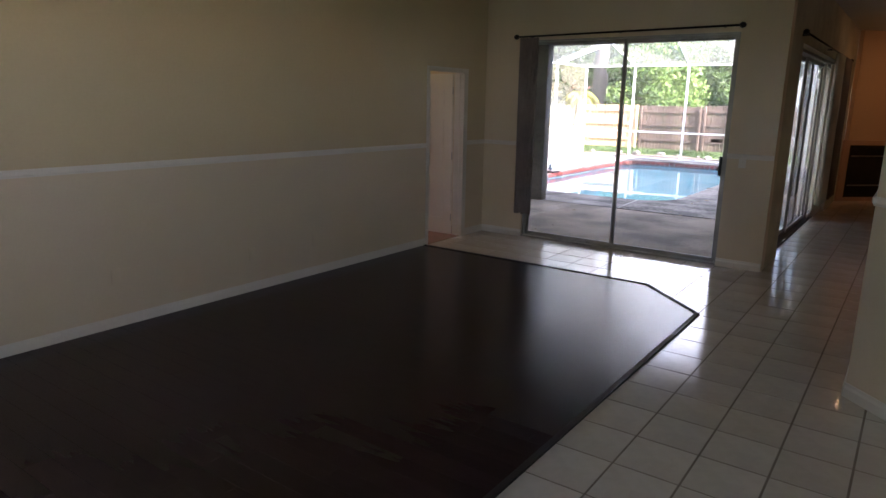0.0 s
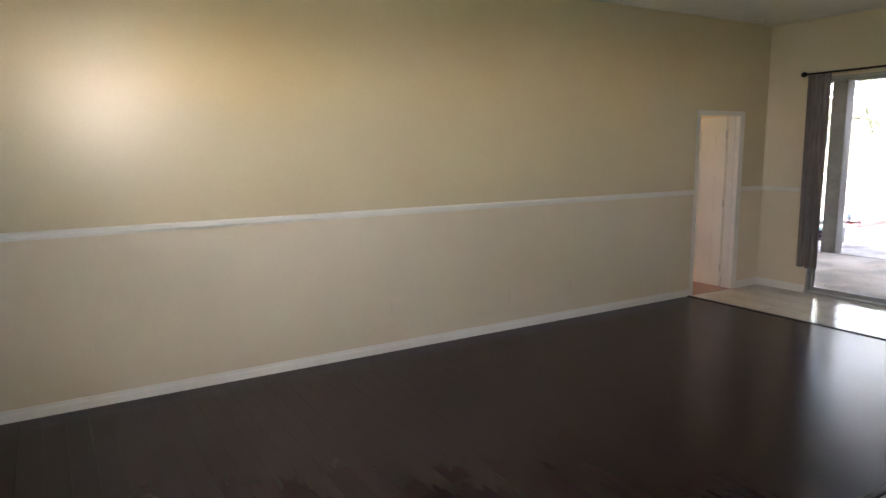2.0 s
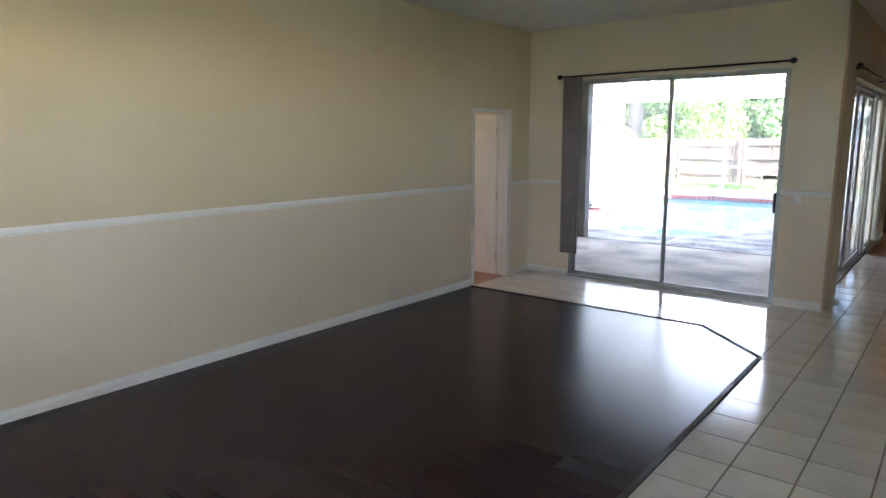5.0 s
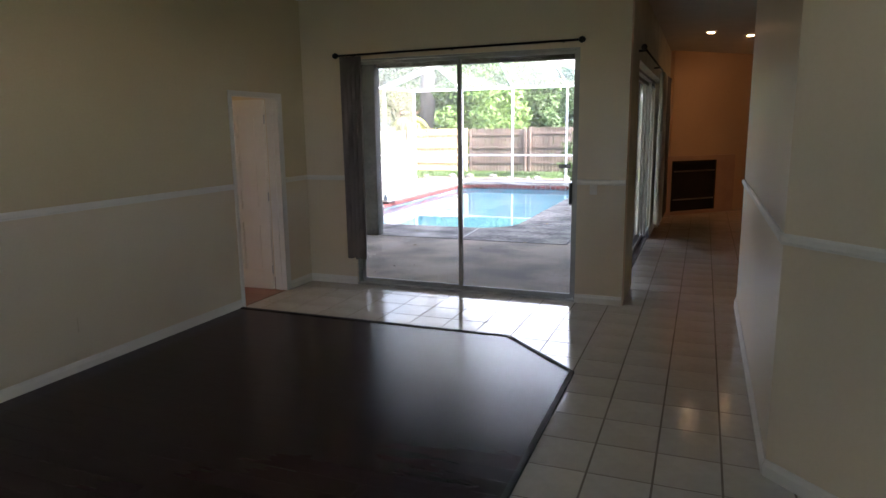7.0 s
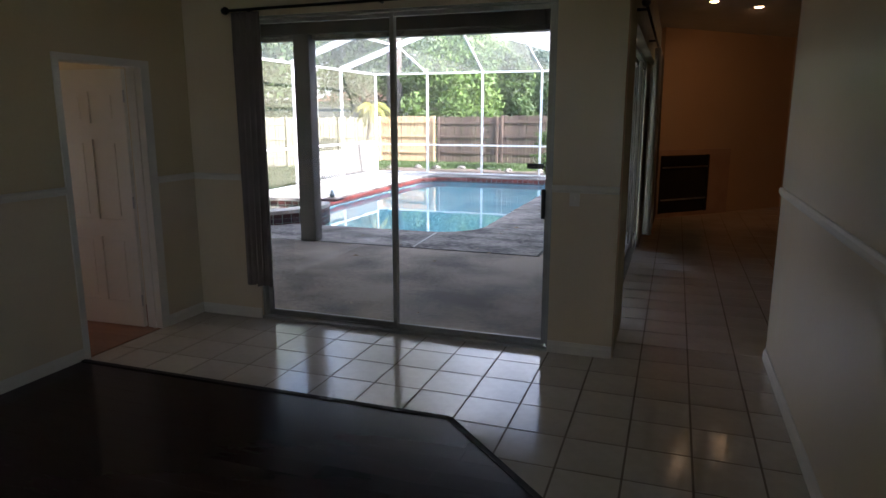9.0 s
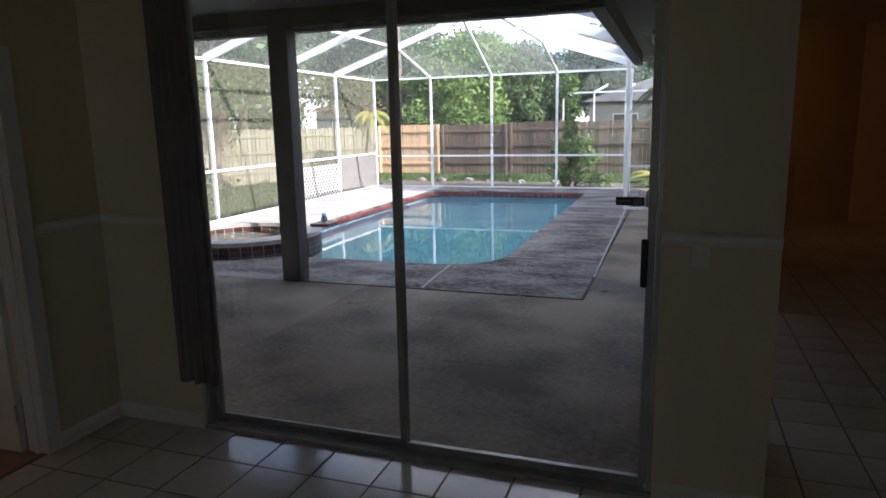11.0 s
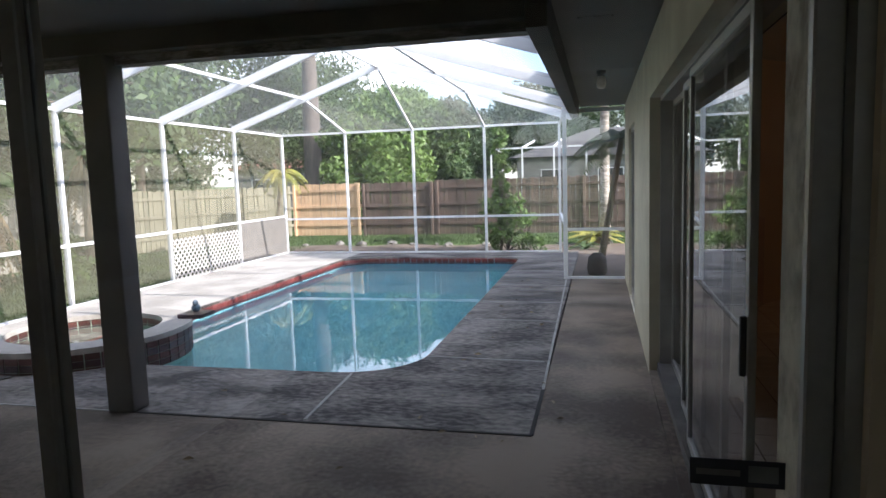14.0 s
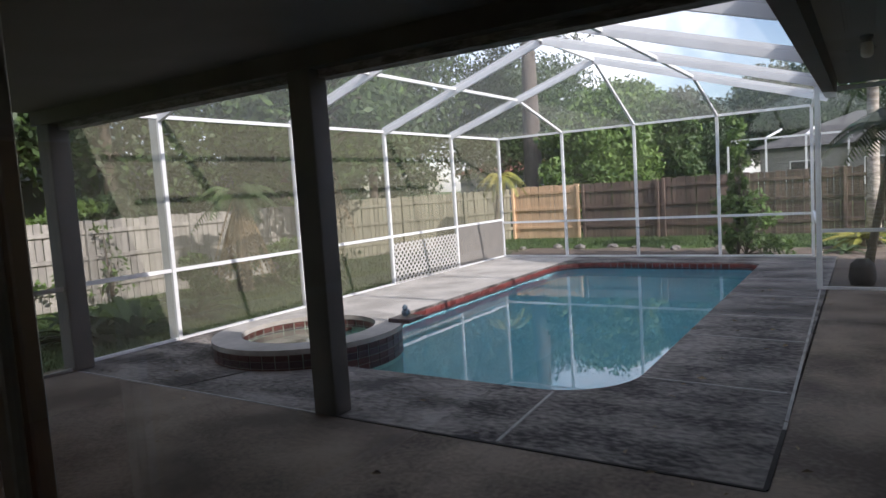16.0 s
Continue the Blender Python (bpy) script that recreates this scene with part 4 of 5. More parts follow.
# roof frames
for y in LY[1:5]:
    bar_part("roof_beam", (CX, y, CT), (RX[1], y, RZ[1]), 0.05, 0.15)
    bar_part("roof_beam", (RX[1], y, RZ[1]), (EX, y, EZ), 0.05, 0.15)
for x, z, bx in zip(RX, RZ, BX[1:]):
    for y0, y1 in zip(LY[1:], LY[2:5]):
        bar_part("purlin", (x, y0 + 0.03, z), (x, y1 - 0.03, z))
    bar_part("purlin", (x, 3.9, z), (x, 5.10, z))
    bar_part("hip_purlin", (x, 12.54, z), (bx, CY, CT))
xs, zs = (CX, *RX, EX), (CT, *RZ, EZ)
for i in range(4):
    for y0, y1 in zip(LY, LY[1:5]):
        quad_part("roof_screen", [(xs[i], y0, zs[i] + 0.03), (xs[i + 1], y0, zs[i + 1] + 0.03), (xs[i + 1], y1, zs[i + 1] + 0.03), (xs[i], y1, zs[i] + 0.03)], SCREEN_R)
    quad_part("roof_screen", [(xs[i], 12.51, zs[i] + 0.03), (xs[i + 1], 12.51, zs[i + 1] + 0.03), (BX[i + 1], CY, CT + 0.03), (BX[i], CY, CT + 0.03)], SCREEN_R)
# side with the screen door, beside the walkway
bar_part("post", (2.13, 10.72, GZ), (2.13, 10.72, 2.86), 0.07, 0.07)
bar_part("post", (1.98, 14.0, GZ), (1.98, 14.0, 2.9), 0.05, 0.05)
bar_part("top_rail", (2.13, 10.75, 2.86), (1.83, CY, 2.92))
bar_part("mid_rail", (2.13, 10.76, 0.84), (1.83, CY - 0.03, 0.82))
bar_part("top_rail", (2.17, 10.72, 2.80), (3.12, 10.72, 2.80), 0.05, 0.06)
bar_part("mid_rail", (2.17, 10.72, 0.78), (3.12, 10.72, 0.78))
bar_part("sill_rail", (2.17, 10.72, GZ + 0.02), (3.12, 10.72, GZ + 0.02), 0.05, 0.04)
for z0, z1 in ((GZ + 0.04, 0.755), (0.805, 2.77)):
    quad_part("screen", [(2.17, 10.72, z0), (3.12, 10.72, z0), (3.12, 10.72, z1), (2.17, 10.72, z1)], SCREEN)
    quad_part("screen", [(2.13, 10.76, z0), (1.83, CY - 0.03, z0), (1.83, CY - 0.03, z1), (2.13, 10.76, z1)], SCREEN)
# lanai side screens
for y0, y1 in ((0.2, 1.9), (1.9, 3.56)):
    bar_part("sill_rail", (-5.0, y0, GZ + 0.02), (-5.0, y1, GZ + 0.02), 0.05, 0.035, ALU)
    bar_part("mid_rail", (-5.0, y0, 0.88), (-5.0, y1, 0.88), 0.05, 0.05, ALU)
    bar_part("post", (-5.0, y0 + 0.03, GZ), (-5.0, y0 + 0.03, 2.76), 0.05, 0.05, ALU)
    quad_part("screen", [(-5.0, y0, GZ), (-5.0, y1, GZ), (-5.0, y1, 2.76), (-5.0, y0, 2.76)], SCREEN)

# ---- ground and garden ----
bm = bmesh.new()
R = 900
xs, ys = (-R, -5.31, 3.13, 8.12, R), (-R, FRONT - 0.2, 10.75, 14.91, R)
for i in range(4):
    for j in range(4):
        if (i, j) in ((1, 1), (2, 1)) or (i, j) == (1, 2):
            continue
        bm.faces.new([bm.verts.new((x, y, -0.14)) for x, y in ((xs[i], ys[j]), (xs[i + 1], ys[j]), (xs[i + 1], ys[j + 1]), (xs[i], ys[j + 1]))])
bmesh.ops.remove_doubles(bm, verts=bm.verts[:], dist=0.001)
solid("ground", bm, LAWN, "green lawn reaching out around the house", "ground", kind="structure")
bm = bmesh.new()
rng = random.Random(3)
n = 40
top = [(-6.5 + 15.0 * k / n, 14.95) for k in range(n + 1)] + [(8.5 - 15.0 * k / n, 17.0 + 0.25 * math.sin(k * 0.9) + rng.uniform(-0.1, 0.1)) for k in range(n + 1)]
for k in range(n):
    a, b = top[k], top[k + 1]
    c, d = top[2 * n - k], top[2 * n + 1 - k]
    bm.faces.new([bm.verts.new((*q, z)) for q, z in ((a, -0.13), (b, -0.13), (c, -0.115), (d, -0.115))])
solid("garden_bed", bm, DIRT, "bare brown soil bed behind the pool cage", "ground", kind="structure")

solid("side_bed", boxes((2.23, 6.5, 10.77, 14.94, -0.30, -0.125)), DIRT, "dark bare soil beside the house corner", "ground", kind="structure")


def blob(seed, r):
    bm = bmesh.new()
    bmesh.ops.create_icosphere(bm, subdivisions=2, radius=r)
    for v in bm.verts:
        v.co *= 1 + 0.35 * noise.noise(v.co / r * 1.3 + Vector((seed, 0, 0)))
        v.co.z *= 0.6
    return to_mesh("rock", bm, ROCK)


rocks = [blob(s * 3.7, 0.11) for s in range(5)]
for k in range(20):
    ob = tagged(new("rock", rocks[k % 5]), "pale grey stone edging the garden bed", "rock", "bed edging stones")
    s = rng.uniform(0.6, 1.5)
    ob.location, ob.scale = (-6.3 + 0.72 * k + rng.uniform(-0.35, 0.35), 17.0 + 0.25 * math.sin((40 - k) * 0.9) + rng.uniform(-0.15, 0.15), -0.10), (s, s, s)
    ob.rotation_euler = (0, 0, rng.uniform(0, 6))

# grass blades
def blades(name, count, x0, x1, y0, y1, hgt, m, label):
    rs = np.random.RandomState(4)
    p = np.stack([rs.uniform(x0, x1, count), rs.uniform(y0, y1, count), np.full(count, -0.14)], 1)
    a, w, hh = rs.uniform(0, math.tau, count), rs.uniform(0.006, 0.014, count), rs.uniform(0.4, 1.0, count) * hgt
    d = np.stack([np.cos(a), np.sin(a), np.zeros(count)], 1)
    lean = np.stack([rs.uniform(-0.04, 0.04, count), rs.uniform(-0.04, 0.04, count), hh], 1)
    v = np.stack([p - d * w[:, None], p + d * w[:, None], p + lean], 1).reshape(-1, 3)
    me = bpy.data.meshes.new(name)
    me.from_pydata(v.tolist(), [], np.arange(count * 3).reshape(-1, 3).tolist())
    me.materials.append(m)
    return tagged(new(name, me), label, "grass", kind="stuff")


blades("grass", 26000, -10.3, 9.0, 17.1, 20.4, 0.09, LEAF, "mown green grass along the fence")
blades("grass", 30000, -10.3, -5.5, 3.0, 17.0, 0.09, LEAF, "mown green grass beside the pool cage")

# ---- fences ----
def picket_mesh(name, w, h, m, seed):
    r = random.Random(seed)
    bm = bmesh.new()
    v = box(bm, -w / 2, w / 2, -0.009, 0.009, 0, h)
    for q in v[4:]:
        q.co.z += r.uniform(-0.02, 0.02)
    bmesh.ops.bevel(bm, geom=bm.edges[:], offset=0.002, segments=1, affect="EDGES")
    return to_mesh(name, bm, m)


def fence(a, b, h, material, label, gap=0.143, post_gap=2.4, face=1):
    a, b = Vector((*a, -0.14)), Vector((*b, -0.14))
    d = b - a
    turn = math.atan2(d.y, d.x)
    fe = thing("fence", label, "fence", a, "garden fences")
    fe.rotation_euler = (0, 0, turn)
    L = d.length
    kinds = [picket_mesh("picket", 0.134, h, material, s) for s in range(5)]
    r = random.Random(9)
    for k in range(int(L / gap)):
        piece("picket", kinds[r.randrange(5)], fe, (gap * (k + 0.5), 0.0, r.uniform(0, 0.03)), tilt=(0, r.uniform(-0.008, 0.008)))
    for z in (0.35, h * 0.55, h - 0.25):
        part("fence_rail", bevelled(0, L, -0.03 * face - 0.02, -0.03 * face + 0.02, z, z + 0.085, 0.004, 1), material, fe)
    x = 0.0
    while x < L:
        part("fence_post", bevelled(x, x + 0.09, -0.10 if face > 0 else 0.011, -0.011 if face > 0 else 0.10, 0, h + 0.03, 0.006, 1), material, fe)
        x += post_gap
    return fe


fence((-7.75, 20.5), (-5.2, 20.5), 1.78, FENCE_N, "orange-brown wooden fence section at the back of the garden")
fence((-5.18, 20.5), (-2.6, 20.52), 1.76, FENCE, "weathered brown wooden fence at the back of the garden")
fence((-2.6, 20.56), (13.0, 20.62), 1.80, FENCE, "weathered brown wooden fence at the back of the garden")
fence((-10.4, 2.0), (-10.4, 14.0), 1.70, FENCE_G, "pale grey weathered wooden side fence", face=1)
fence((-10.4, 14.02), (-7.76, 20.5), 1.74, FENCE_O, "grey weathered wooden side fence, dimmed and greened as if behind screens", face=1)

# ---- plants ----
def leaves_mesh(name, centres, spread, per, size, seed, m, droop=0.3):
    rs = np.random.RandomState(seed)
    c = np.repeat(np.array(centres, float), per, 0)
    n = len(c)
    o = rs.normal(0, 1, (n, 3))
    o /= np.maximum(np.linalg.norm(o, axis=1, keepdims=True), 1e-6)
    c = c + o * (rs.uniform(0, 1, (n, 1)) ** 0.45) * np.array(spread)
    u = rs.normal(0, 1, (n, 3))
    u[:, 2] -= droop
    u /= np.linalg.norm(u, axis=1, keepdims=True)
    w = np.cross(u, rs.normal(0, 1, (n, 3)))
    w /= np.maximum(np.linalg.norm(w, axis=1, keepdims=True), 1e-6)
    s = rs.uniform(0.55, 1.25, (n, 1)) * size
    v = np.stack([c - u * s, c + w * s * 0.45, c + u * s, c - w * s * 0.45], 1).reshape(-1, 3)
    me = bpy.data.meshes.new(name)
    me.from_pydata(v.tolist(), [], np.arange(n * 4).reshape(-1, 4).tolist())
    me.materials.append(m)
    return me


def tree(x, y, h, r, seed, m=LEAF, bark=BARK, trunk=0.16, low=0.35, label="leafy green garden tree behind the fence", size=0.125, clumps=44, per=300, lean=0.0):
    rr = random.Random(seed)
    tr = thing("tree", label, "tree", (x, y, -0.14), "trees around the garden")
    bm = bmesh.new()
    tips = []
    mid = Vector((lean * h * 0.5 + rr.uniform(-0.2, 0.2), rr.uniform(-0.2, 0.2), h * 0.5))
    topp = Vector((lean * h, 0, h * 0.88))
    tube(bm, [(0, 0, 0), (0.02, 0, 0.25), mid * 0.6, mid, topp], [trunk * 1.5, trunk * 1.1, trunk, trunk * 0.8, trunk * 0.15])
    for k in range(clumps):
        f = low + (1 - low) * (k + 0.5) / clumps
        a = k * 2.4 + rr.uniform(-0.5, 0.5)
        wide = r * math.sin(math.pi * min(1, 0.22 + 0.72 * (f - low) / (1 - low))) * rr.uniform(0.35, 1.05)
        s = mid * (f * 0.9 / 0.5) if f < 0.5 else mid.lerp(topp, min(1, (f * 0.92 - 0.46) / 0.42))
        e = Vector((lean * h * f + wide * math.cos(a), wide * math.sin(a), h * f * rr.uniform(0.94, 1.06) + 0.1 * r))
        if k % 2 == 0:
            tube(bm, [s, s.lerp(e, 0.5) + Vector((0, 0, 0.06 * r)), e], [trunk * 0.35, trunk * 0.2, 0.012], 6)
        tips.append(e)
    part("trunk", bm, bark, tr)
    k = r * 0.36
    ob = new("crown", leaves_mesh("crown", tips, (k, k, k * 0.8), per, size, seed, m))
    ob.parent = tr
    return tr


def frond(bm, base, direction, length, droop, width, n=22):
    """A feather frond: a bent stem with narrow leaflets."""
    d = Vector(direction).normalized()
    side = d.cross(Vector((0, 0, 1)))
    side = side.normalized() if side.length > 1e-4 else Vector((1, 0, 0))
    pts = [Vector(base) + d * length * t - Vector((0, 0, 1)) * droop * length * t * t for t in (i / n for i in range(n + 1))]
    tube(bm, pts, [0.018 * (1 - 0.8 * i / n) for i in range(n + 1)], 5)
    for i in range(2, n + 1):
        w = width * math.sin(math.pi * (0.15 + 0.75 * i / n))
        f = (pts[i] - pts[i - 1]).normalized()
        for s in (-1, 1):
            tip = pts[i] + side * s * w + f * w * 0.6 - Vector((0, 0, w * 0.45))
            e = f * 0.028
            bm.faces.new([bm.verts.new(q) for q in (pts[i] - e, pts[i] + e, tip)])


def palm(x, y, h, seed, m, bark, label, name="palm_tree", fr=16, length=1.6, droop=0.7, width=0.30, trunk=0.14, lean=(0, 0), up=(0.1, 0.9)):
    rr = random.Random(seed)
    tr = thing(name, label, "palm", (x, y, -0.14))
    bm = bmesh.new()
    top = Vector((lean[0], lean[1], h))
    tube(bm, [(0, 0, 0), top * 0.35 + Vector((0, 0, 0)), top * 0.7, top], [trunk * 1.35, trunk, trunk * 0.95, trunk * 0.9], 10)
    part("trunk", bm, bark, tr)
    for k in range(fr):
        a = k * 2.4 + rr.uniform(-0.2, 0.2)
        u = rr.uniform(*up)
        bm = bmesh.new()
        frond(bm, top, (math.cos(a), math.sin(a), u), length * rr.uniform(0.8, 1.1), droop, width)
        part("frond", bm, m, tr)
    return tr


def skirted_palm(x, y, h, seed, label):
    """A palm whose dead fronds hang down round its trunk under a green crown."""
    tr = palm(x, y, h, seed, LEAF, BARK, label, fr=14, length=1.35, droop=0.75, width=0.26, trunk=0.13, up=(0.2, 1.3))
    rr = random.Random(seed + 40)
    for k in range(30):
        a = k * 2.4 + rr.uniform(-0.3, 0.3)
        top = Vector((0.1 * math.cos(a), 0.1 * math.sin(a), h - rr.uniform(0.0, 0.5)))
        bm = bmesh.new()
        frond(bm, top, (math.cos(a) * 0.42, math.sin(a) * 0.42, -0.75), min(h * 0.62, 1.25) * rr.uniform(0.7, 1.1), 0.45, 0.13, 16)
        part("dry_frond", bm, LEAF_DRY, tr, "dry brown hanging frond")
    return tr


def strap_plant(x, y, seed, m, label, n=22, length=0.9, width=0.05, name="shrub", z=-0.14):
    rr = random.Random(seed)
    tr = thing(name, label, "plant", (x, y, z))
    for k in range(n):
        a, u = rr.uniform(0, math.tau), rr.uniform(0.5, 1.6)
        d = Vector((math.cos(a), math.sin(a), u)).normalized()
        s = d.cross(Vector((0, 0, 1))).normalized()
        L = length * rr.uniform(0.6, 1.15)
        bm = bmesh.new()
        rows = []
        for i in range(9):
            t = i / 8
            p = d * L * t - Vector((0, 0, 1)) * 0.55 * L * t * t
            w = width * math.sin(math.pi * (0.12 + 0.86 * t)) * 0.9 + 0.002
            rows.append([bm.verts.new(p - s * w), bm.verts.new(p - Vector((0, 0, w * 0.4))), bm.verts.new(p + s * w)])
        for r0, r1 in zip(rows, rows[1:]):
            for i in range(2):
                bm.faces.new((r0[i], r0[i + 1], r1[i + 1], r1[i])).smooth = True
        part("leaf", bm, m, tr)
    return tr


def shrub(x, y, w, h, seed, m, label, name="shrub", per=90, size=0.055, clumps=16):
    rr = random.Random(seed)
    ob = thing(name, label, "plant", (x, y, -0.14))
    tips = [(rr.uniform(-w, w) * (1 - 0.55 * k / clumps), rr.uniform(-w, w) * 0.6, 0.12 + h * k / clumps) for k in range(clumps)]
    bm = bmesh.new()
    for t in tips[:: 2]:
        tube(bm, [(0, 0, 0), (t[0] * 0.4, t[1] * 0.4, t[2] * 0.6), t], [0.014, 0.01, 0.005], 5)
    part("stems", bm, BARK, ob)
    c = new("foliage", leaves_mesh("foliage", tips, (w * 0.45, w * 0.45, max(0.16, h / clumps * 1.4)), per, size, seed, m))
    c.parent = ob


# behind the back fence
tree(-6.0, 27.5, 5.0, 2.3, 11, LEAF_L, label="bright green maple behind the back fence", clumps=60, per=330)
tree(-7.0, 31.0, 5.6, 3.0, 12, LEAF_L, label="tall light green tree behind the back fence", clumps=60, per=330)
tree(-5.2, 35.0, 5.0, 2.7, 13, LEAF_D, label="dark green tree behind the back fence", clumps=64, per=330)
tree(-5.0, 28.5, 4.4, 1.8, 24, LEAF, label="green shrubby tree behind the back fence", low=0.1)
tree(3.0, 54.0, 8.0, 5.5, 14, LEAF_D, clumps=60)
tree(11.5, 31.0, 6.2, 4.5, 15, LEAF, clumps=60)
tree(-12.5, 29.0, 7.0, 3.8, 16, LEAF, clumps=60)
tree(-9.0, 25.0, 14.0, 3.4, 17, LEAF_D, BARK_P, 0.36, low=0.55, label="tall pine with a grey-brown bare trunk behind the fence", clumps=40)
tree(-17.5, 26.0, 10.0, 4.2, 18, LEAF_D, clumps=60)
tree(-5.8, 24.5, 4.6, 2.3, 61, LEAF_L, label="bright green bushy tree behind the back fence", low=0.08, clumps=56, per=320)
tree(-3.9, 26.5, 4.4, 1.5, 62, LEAF, label="green bushy tree behind the back fence", low=0.08, clumps=56, per=320)
tree(-14.0, 38.0, 8.5, 4.5, 64, LEAF, label="tall tree far behind the fence", clumps=60)
tree(8.0, 27.0, 4.8, 3.4, 65, LEAF_D, label="dark tree behind the back fence", clumps=60)
tree(-2.5, 56.0, 8.0, 5.5, 67, LEAF_D, label="tall dark tree far behind the fence", clumps=60, size=0.22)
tree(-6.4, 39.0, 5.8, 3.0, 91, LEAF_D, label="dense dark tree behind the neighbour's screen enclosure", low=0.12, clumps=70, per=330, size=0.15)
# beyond the side fence
tree(-15.0, 16.5, 5.6, 2.8, 93, LEAF, label="low spreading tree beyond the side fence", low=0.05, clumps=60, per=300)
tree(-15.5, 21.5, 5.8, 2.8, 94, LEAF_D, label="low spreading tree beyond the side fence", low=0.05, clumps=60, per=300)
tree(-13.2, 19.5, 9.0, 3.6, 19, LEAF, label="leafy tree beyond the side fence", clumps=60, per=330)
tree(-12.8, 14.5, 8.5, 3.4, 20, LEAF_L, label="light green tree beyond the side fence", clumps=60, per=330)
tree(-13.0, 9.0, 8.0, 3.4, 21, LEAF, label="leafy tree beyond the side fence", clumps=60, per=330)
tree(-13.5, 4.5, 7.0, 3.2, 22, LEAF_D, label="dark leafy tree beyond the side fence", clumps=60, per=330)
tree(-17.0, 10.5, 10.5, 4.5, 23, LEAF_D, label="dark leafy tree beyond the side fence", clumps=60, per=300)
tree(-13.6, 0.0, 7.5, 3.2, 25, LEAF, label="leafy tree beyond the side fence")
tree(-8.9, 12.2, 6.0, 2.3, 26, LEAF, label="leafy oak with a leaning trunk on the lawn", low=0.42, lean=0.06, clumps=36, per=120)
# beside the house: a tree added to shade the far pool and deck
tree(7.4, 12.2, 7.4, 1.9, 71, LEAF_D, label="dark leafy tree added beside the house to shade the pool", clumps=56, per=300)
# garden palms and shrubs
skirted_palm(-8.5, 9.1, 2.0, 1, "short palm with a skirt of dry hanging fronds")
skirted_palm(-9.2, 12.6, 2.9, 7, "taller palm with a skirt of dry hanging fronds")
palm(-6.9, 17.4, 2.2, 6, LEAF_Y, BARK, "slender yellowing palm by the corner of the fence", fr=11, length=0.95, droop=0.9, width=0.2, trunk=0.06, lean=(0.25, 0.1))
palm(2.85, 17.2, 4.0, 2, LEAF_D, BARK_W, "palm with a pale trunk in front of the back fence", fr=20, length=1.7, trunk=0.13)
sg = palm(2.6, 16.9, 0.22, 3, LEAF_Y, BARK, "low yellow-green cycad on the grass", name="cycad", fr=16, length=0.85, droop=0.45, width=0.16, trunk=0.12)
palm(2.69, 11.7, 2.5, 4, LEAF_D, BARK, "dark leaning palm in the bed by the house", fr=12, length=1.2, trunk=0.06, lean=(0.42, 0.1))
pot = solid("plant_stump", (lambda b: (lathe(b, [(0.15, 0), (0.19, 0.12), (0.16, 0.34), (0.08, 0.42)], 16), b)[1])(bmesh.new()), POT, "dark round stump under the leaning palm", "stump")
pot.location = (2.66, 11.5, -0.14)
for k, (x, y, s) in enumerate(((-6.4, 5.2, 1.0), (-6.75, 6.5, 0.75), (-6.9, 4.7, 0.8))):
    strap_plant(x, y, 30 + k, LEAF_D, "dark strap-leaved plant outside the screen", length=1.5 * s, width=0.085, n=30)
strap_plant(2.35, 15.9, 40, LEAF, "green strap-leaved plant in the bed", length=0.6)


shrub(0.30, 15.5, 0.26, 3.0, 51, LEAF_B, "tall lanky climbing green shrub behind the screen", clumps=26, size=0.085, per=34)
shrub(0.45, 15.6, 0.75, 1.25, 52, LEAF_B, "open bushy green shrub behind the screen", per=42, size=0.085, clumps=22)
# hedge behind the side fence
for k in range(7):
    shrub(-11.6 - 0.4 * (k % 2), 1.5 + 2.3 * k, 1.5, 2.6 + 0.7 * math.sin(k * 1.9), 80 + k, (LEAF_D, LEAF, LEAF_L)[k % 3], "tall leafy hedge shrub behind the side fence", per=210, size=0.09, clumps=20)
shrub(-8.9, 8.3, 0.5, 0.7, 53, LEAF, "green shrub beside the dry palm", per=160, size=0.06)
shrub(-8.2, 10.2, 0.8, 0.8, 54, LEAF_L, "light green shrub under the palms", per=160, size=0.07)
shrub(-9.4, 12.0, 0.8, 0.7, 56, LEAF_D, "dark green shrub against the side fence", per=160, size=0.07)
shrub(-10.15, 7.1, 0.5, 1.6, 57, LEAF_L, "thin vine climbing over the side fence", per=8, size=0.06)

# ---- neighbours ----
def house(x0, x1, y0, y1, h, rise, roof_m, label):
    ho = thing("house", label, "house", (x0, y0, -0.14), "neighbour houses")
    w, d = x1 - x0, y1 - y0
    part("wall", boxes((0, w, 0, d, 0, h)), HOUSEW, ho)
    bm = bmesh.new()
    e = 0.5
    lo = [bm.verts.new(q) for q in ((-e, -e, h), (w + e, -e, h), (w + e, d + e, h), (-e, d + e, h))]
    m = d / 2
    r = [bm.verts.new((m, d / 2, h + rise)), bm.verts.new((w - m, d / 2, h + rise))]
    for f in ((lo[0], lo[1], r[1], r[0]), (lo[1], lo[2], r[1]), (lo[2], lo[3], r[0], r[1]), (lo[3], lo[0], r[0]), lo[::-1]):
        bm.faces.new(f)
    part("roof", bm, roof_m, ho)
    k = 1.5
    while k < w - 2:
        wi = part("window", boxes((k, k + 1.4, -0.05, 0.02, 0.9, 2.2)), DARKGLASS, ho)
        part("window_frame", boxes((k - 0.06, k, -0.07, 0.0, 0.84, 2.26), (k + 1.4, k + 1.46, -0.07, 0.0, 0.84, 2.26), (k, k + 1.4, -0.07, 0, 2.2, 2.26), (k, k + 1.4, -0.07, 0, 0.84, 0.9)), VINYL, wi)
        k += 3.4
    return ho


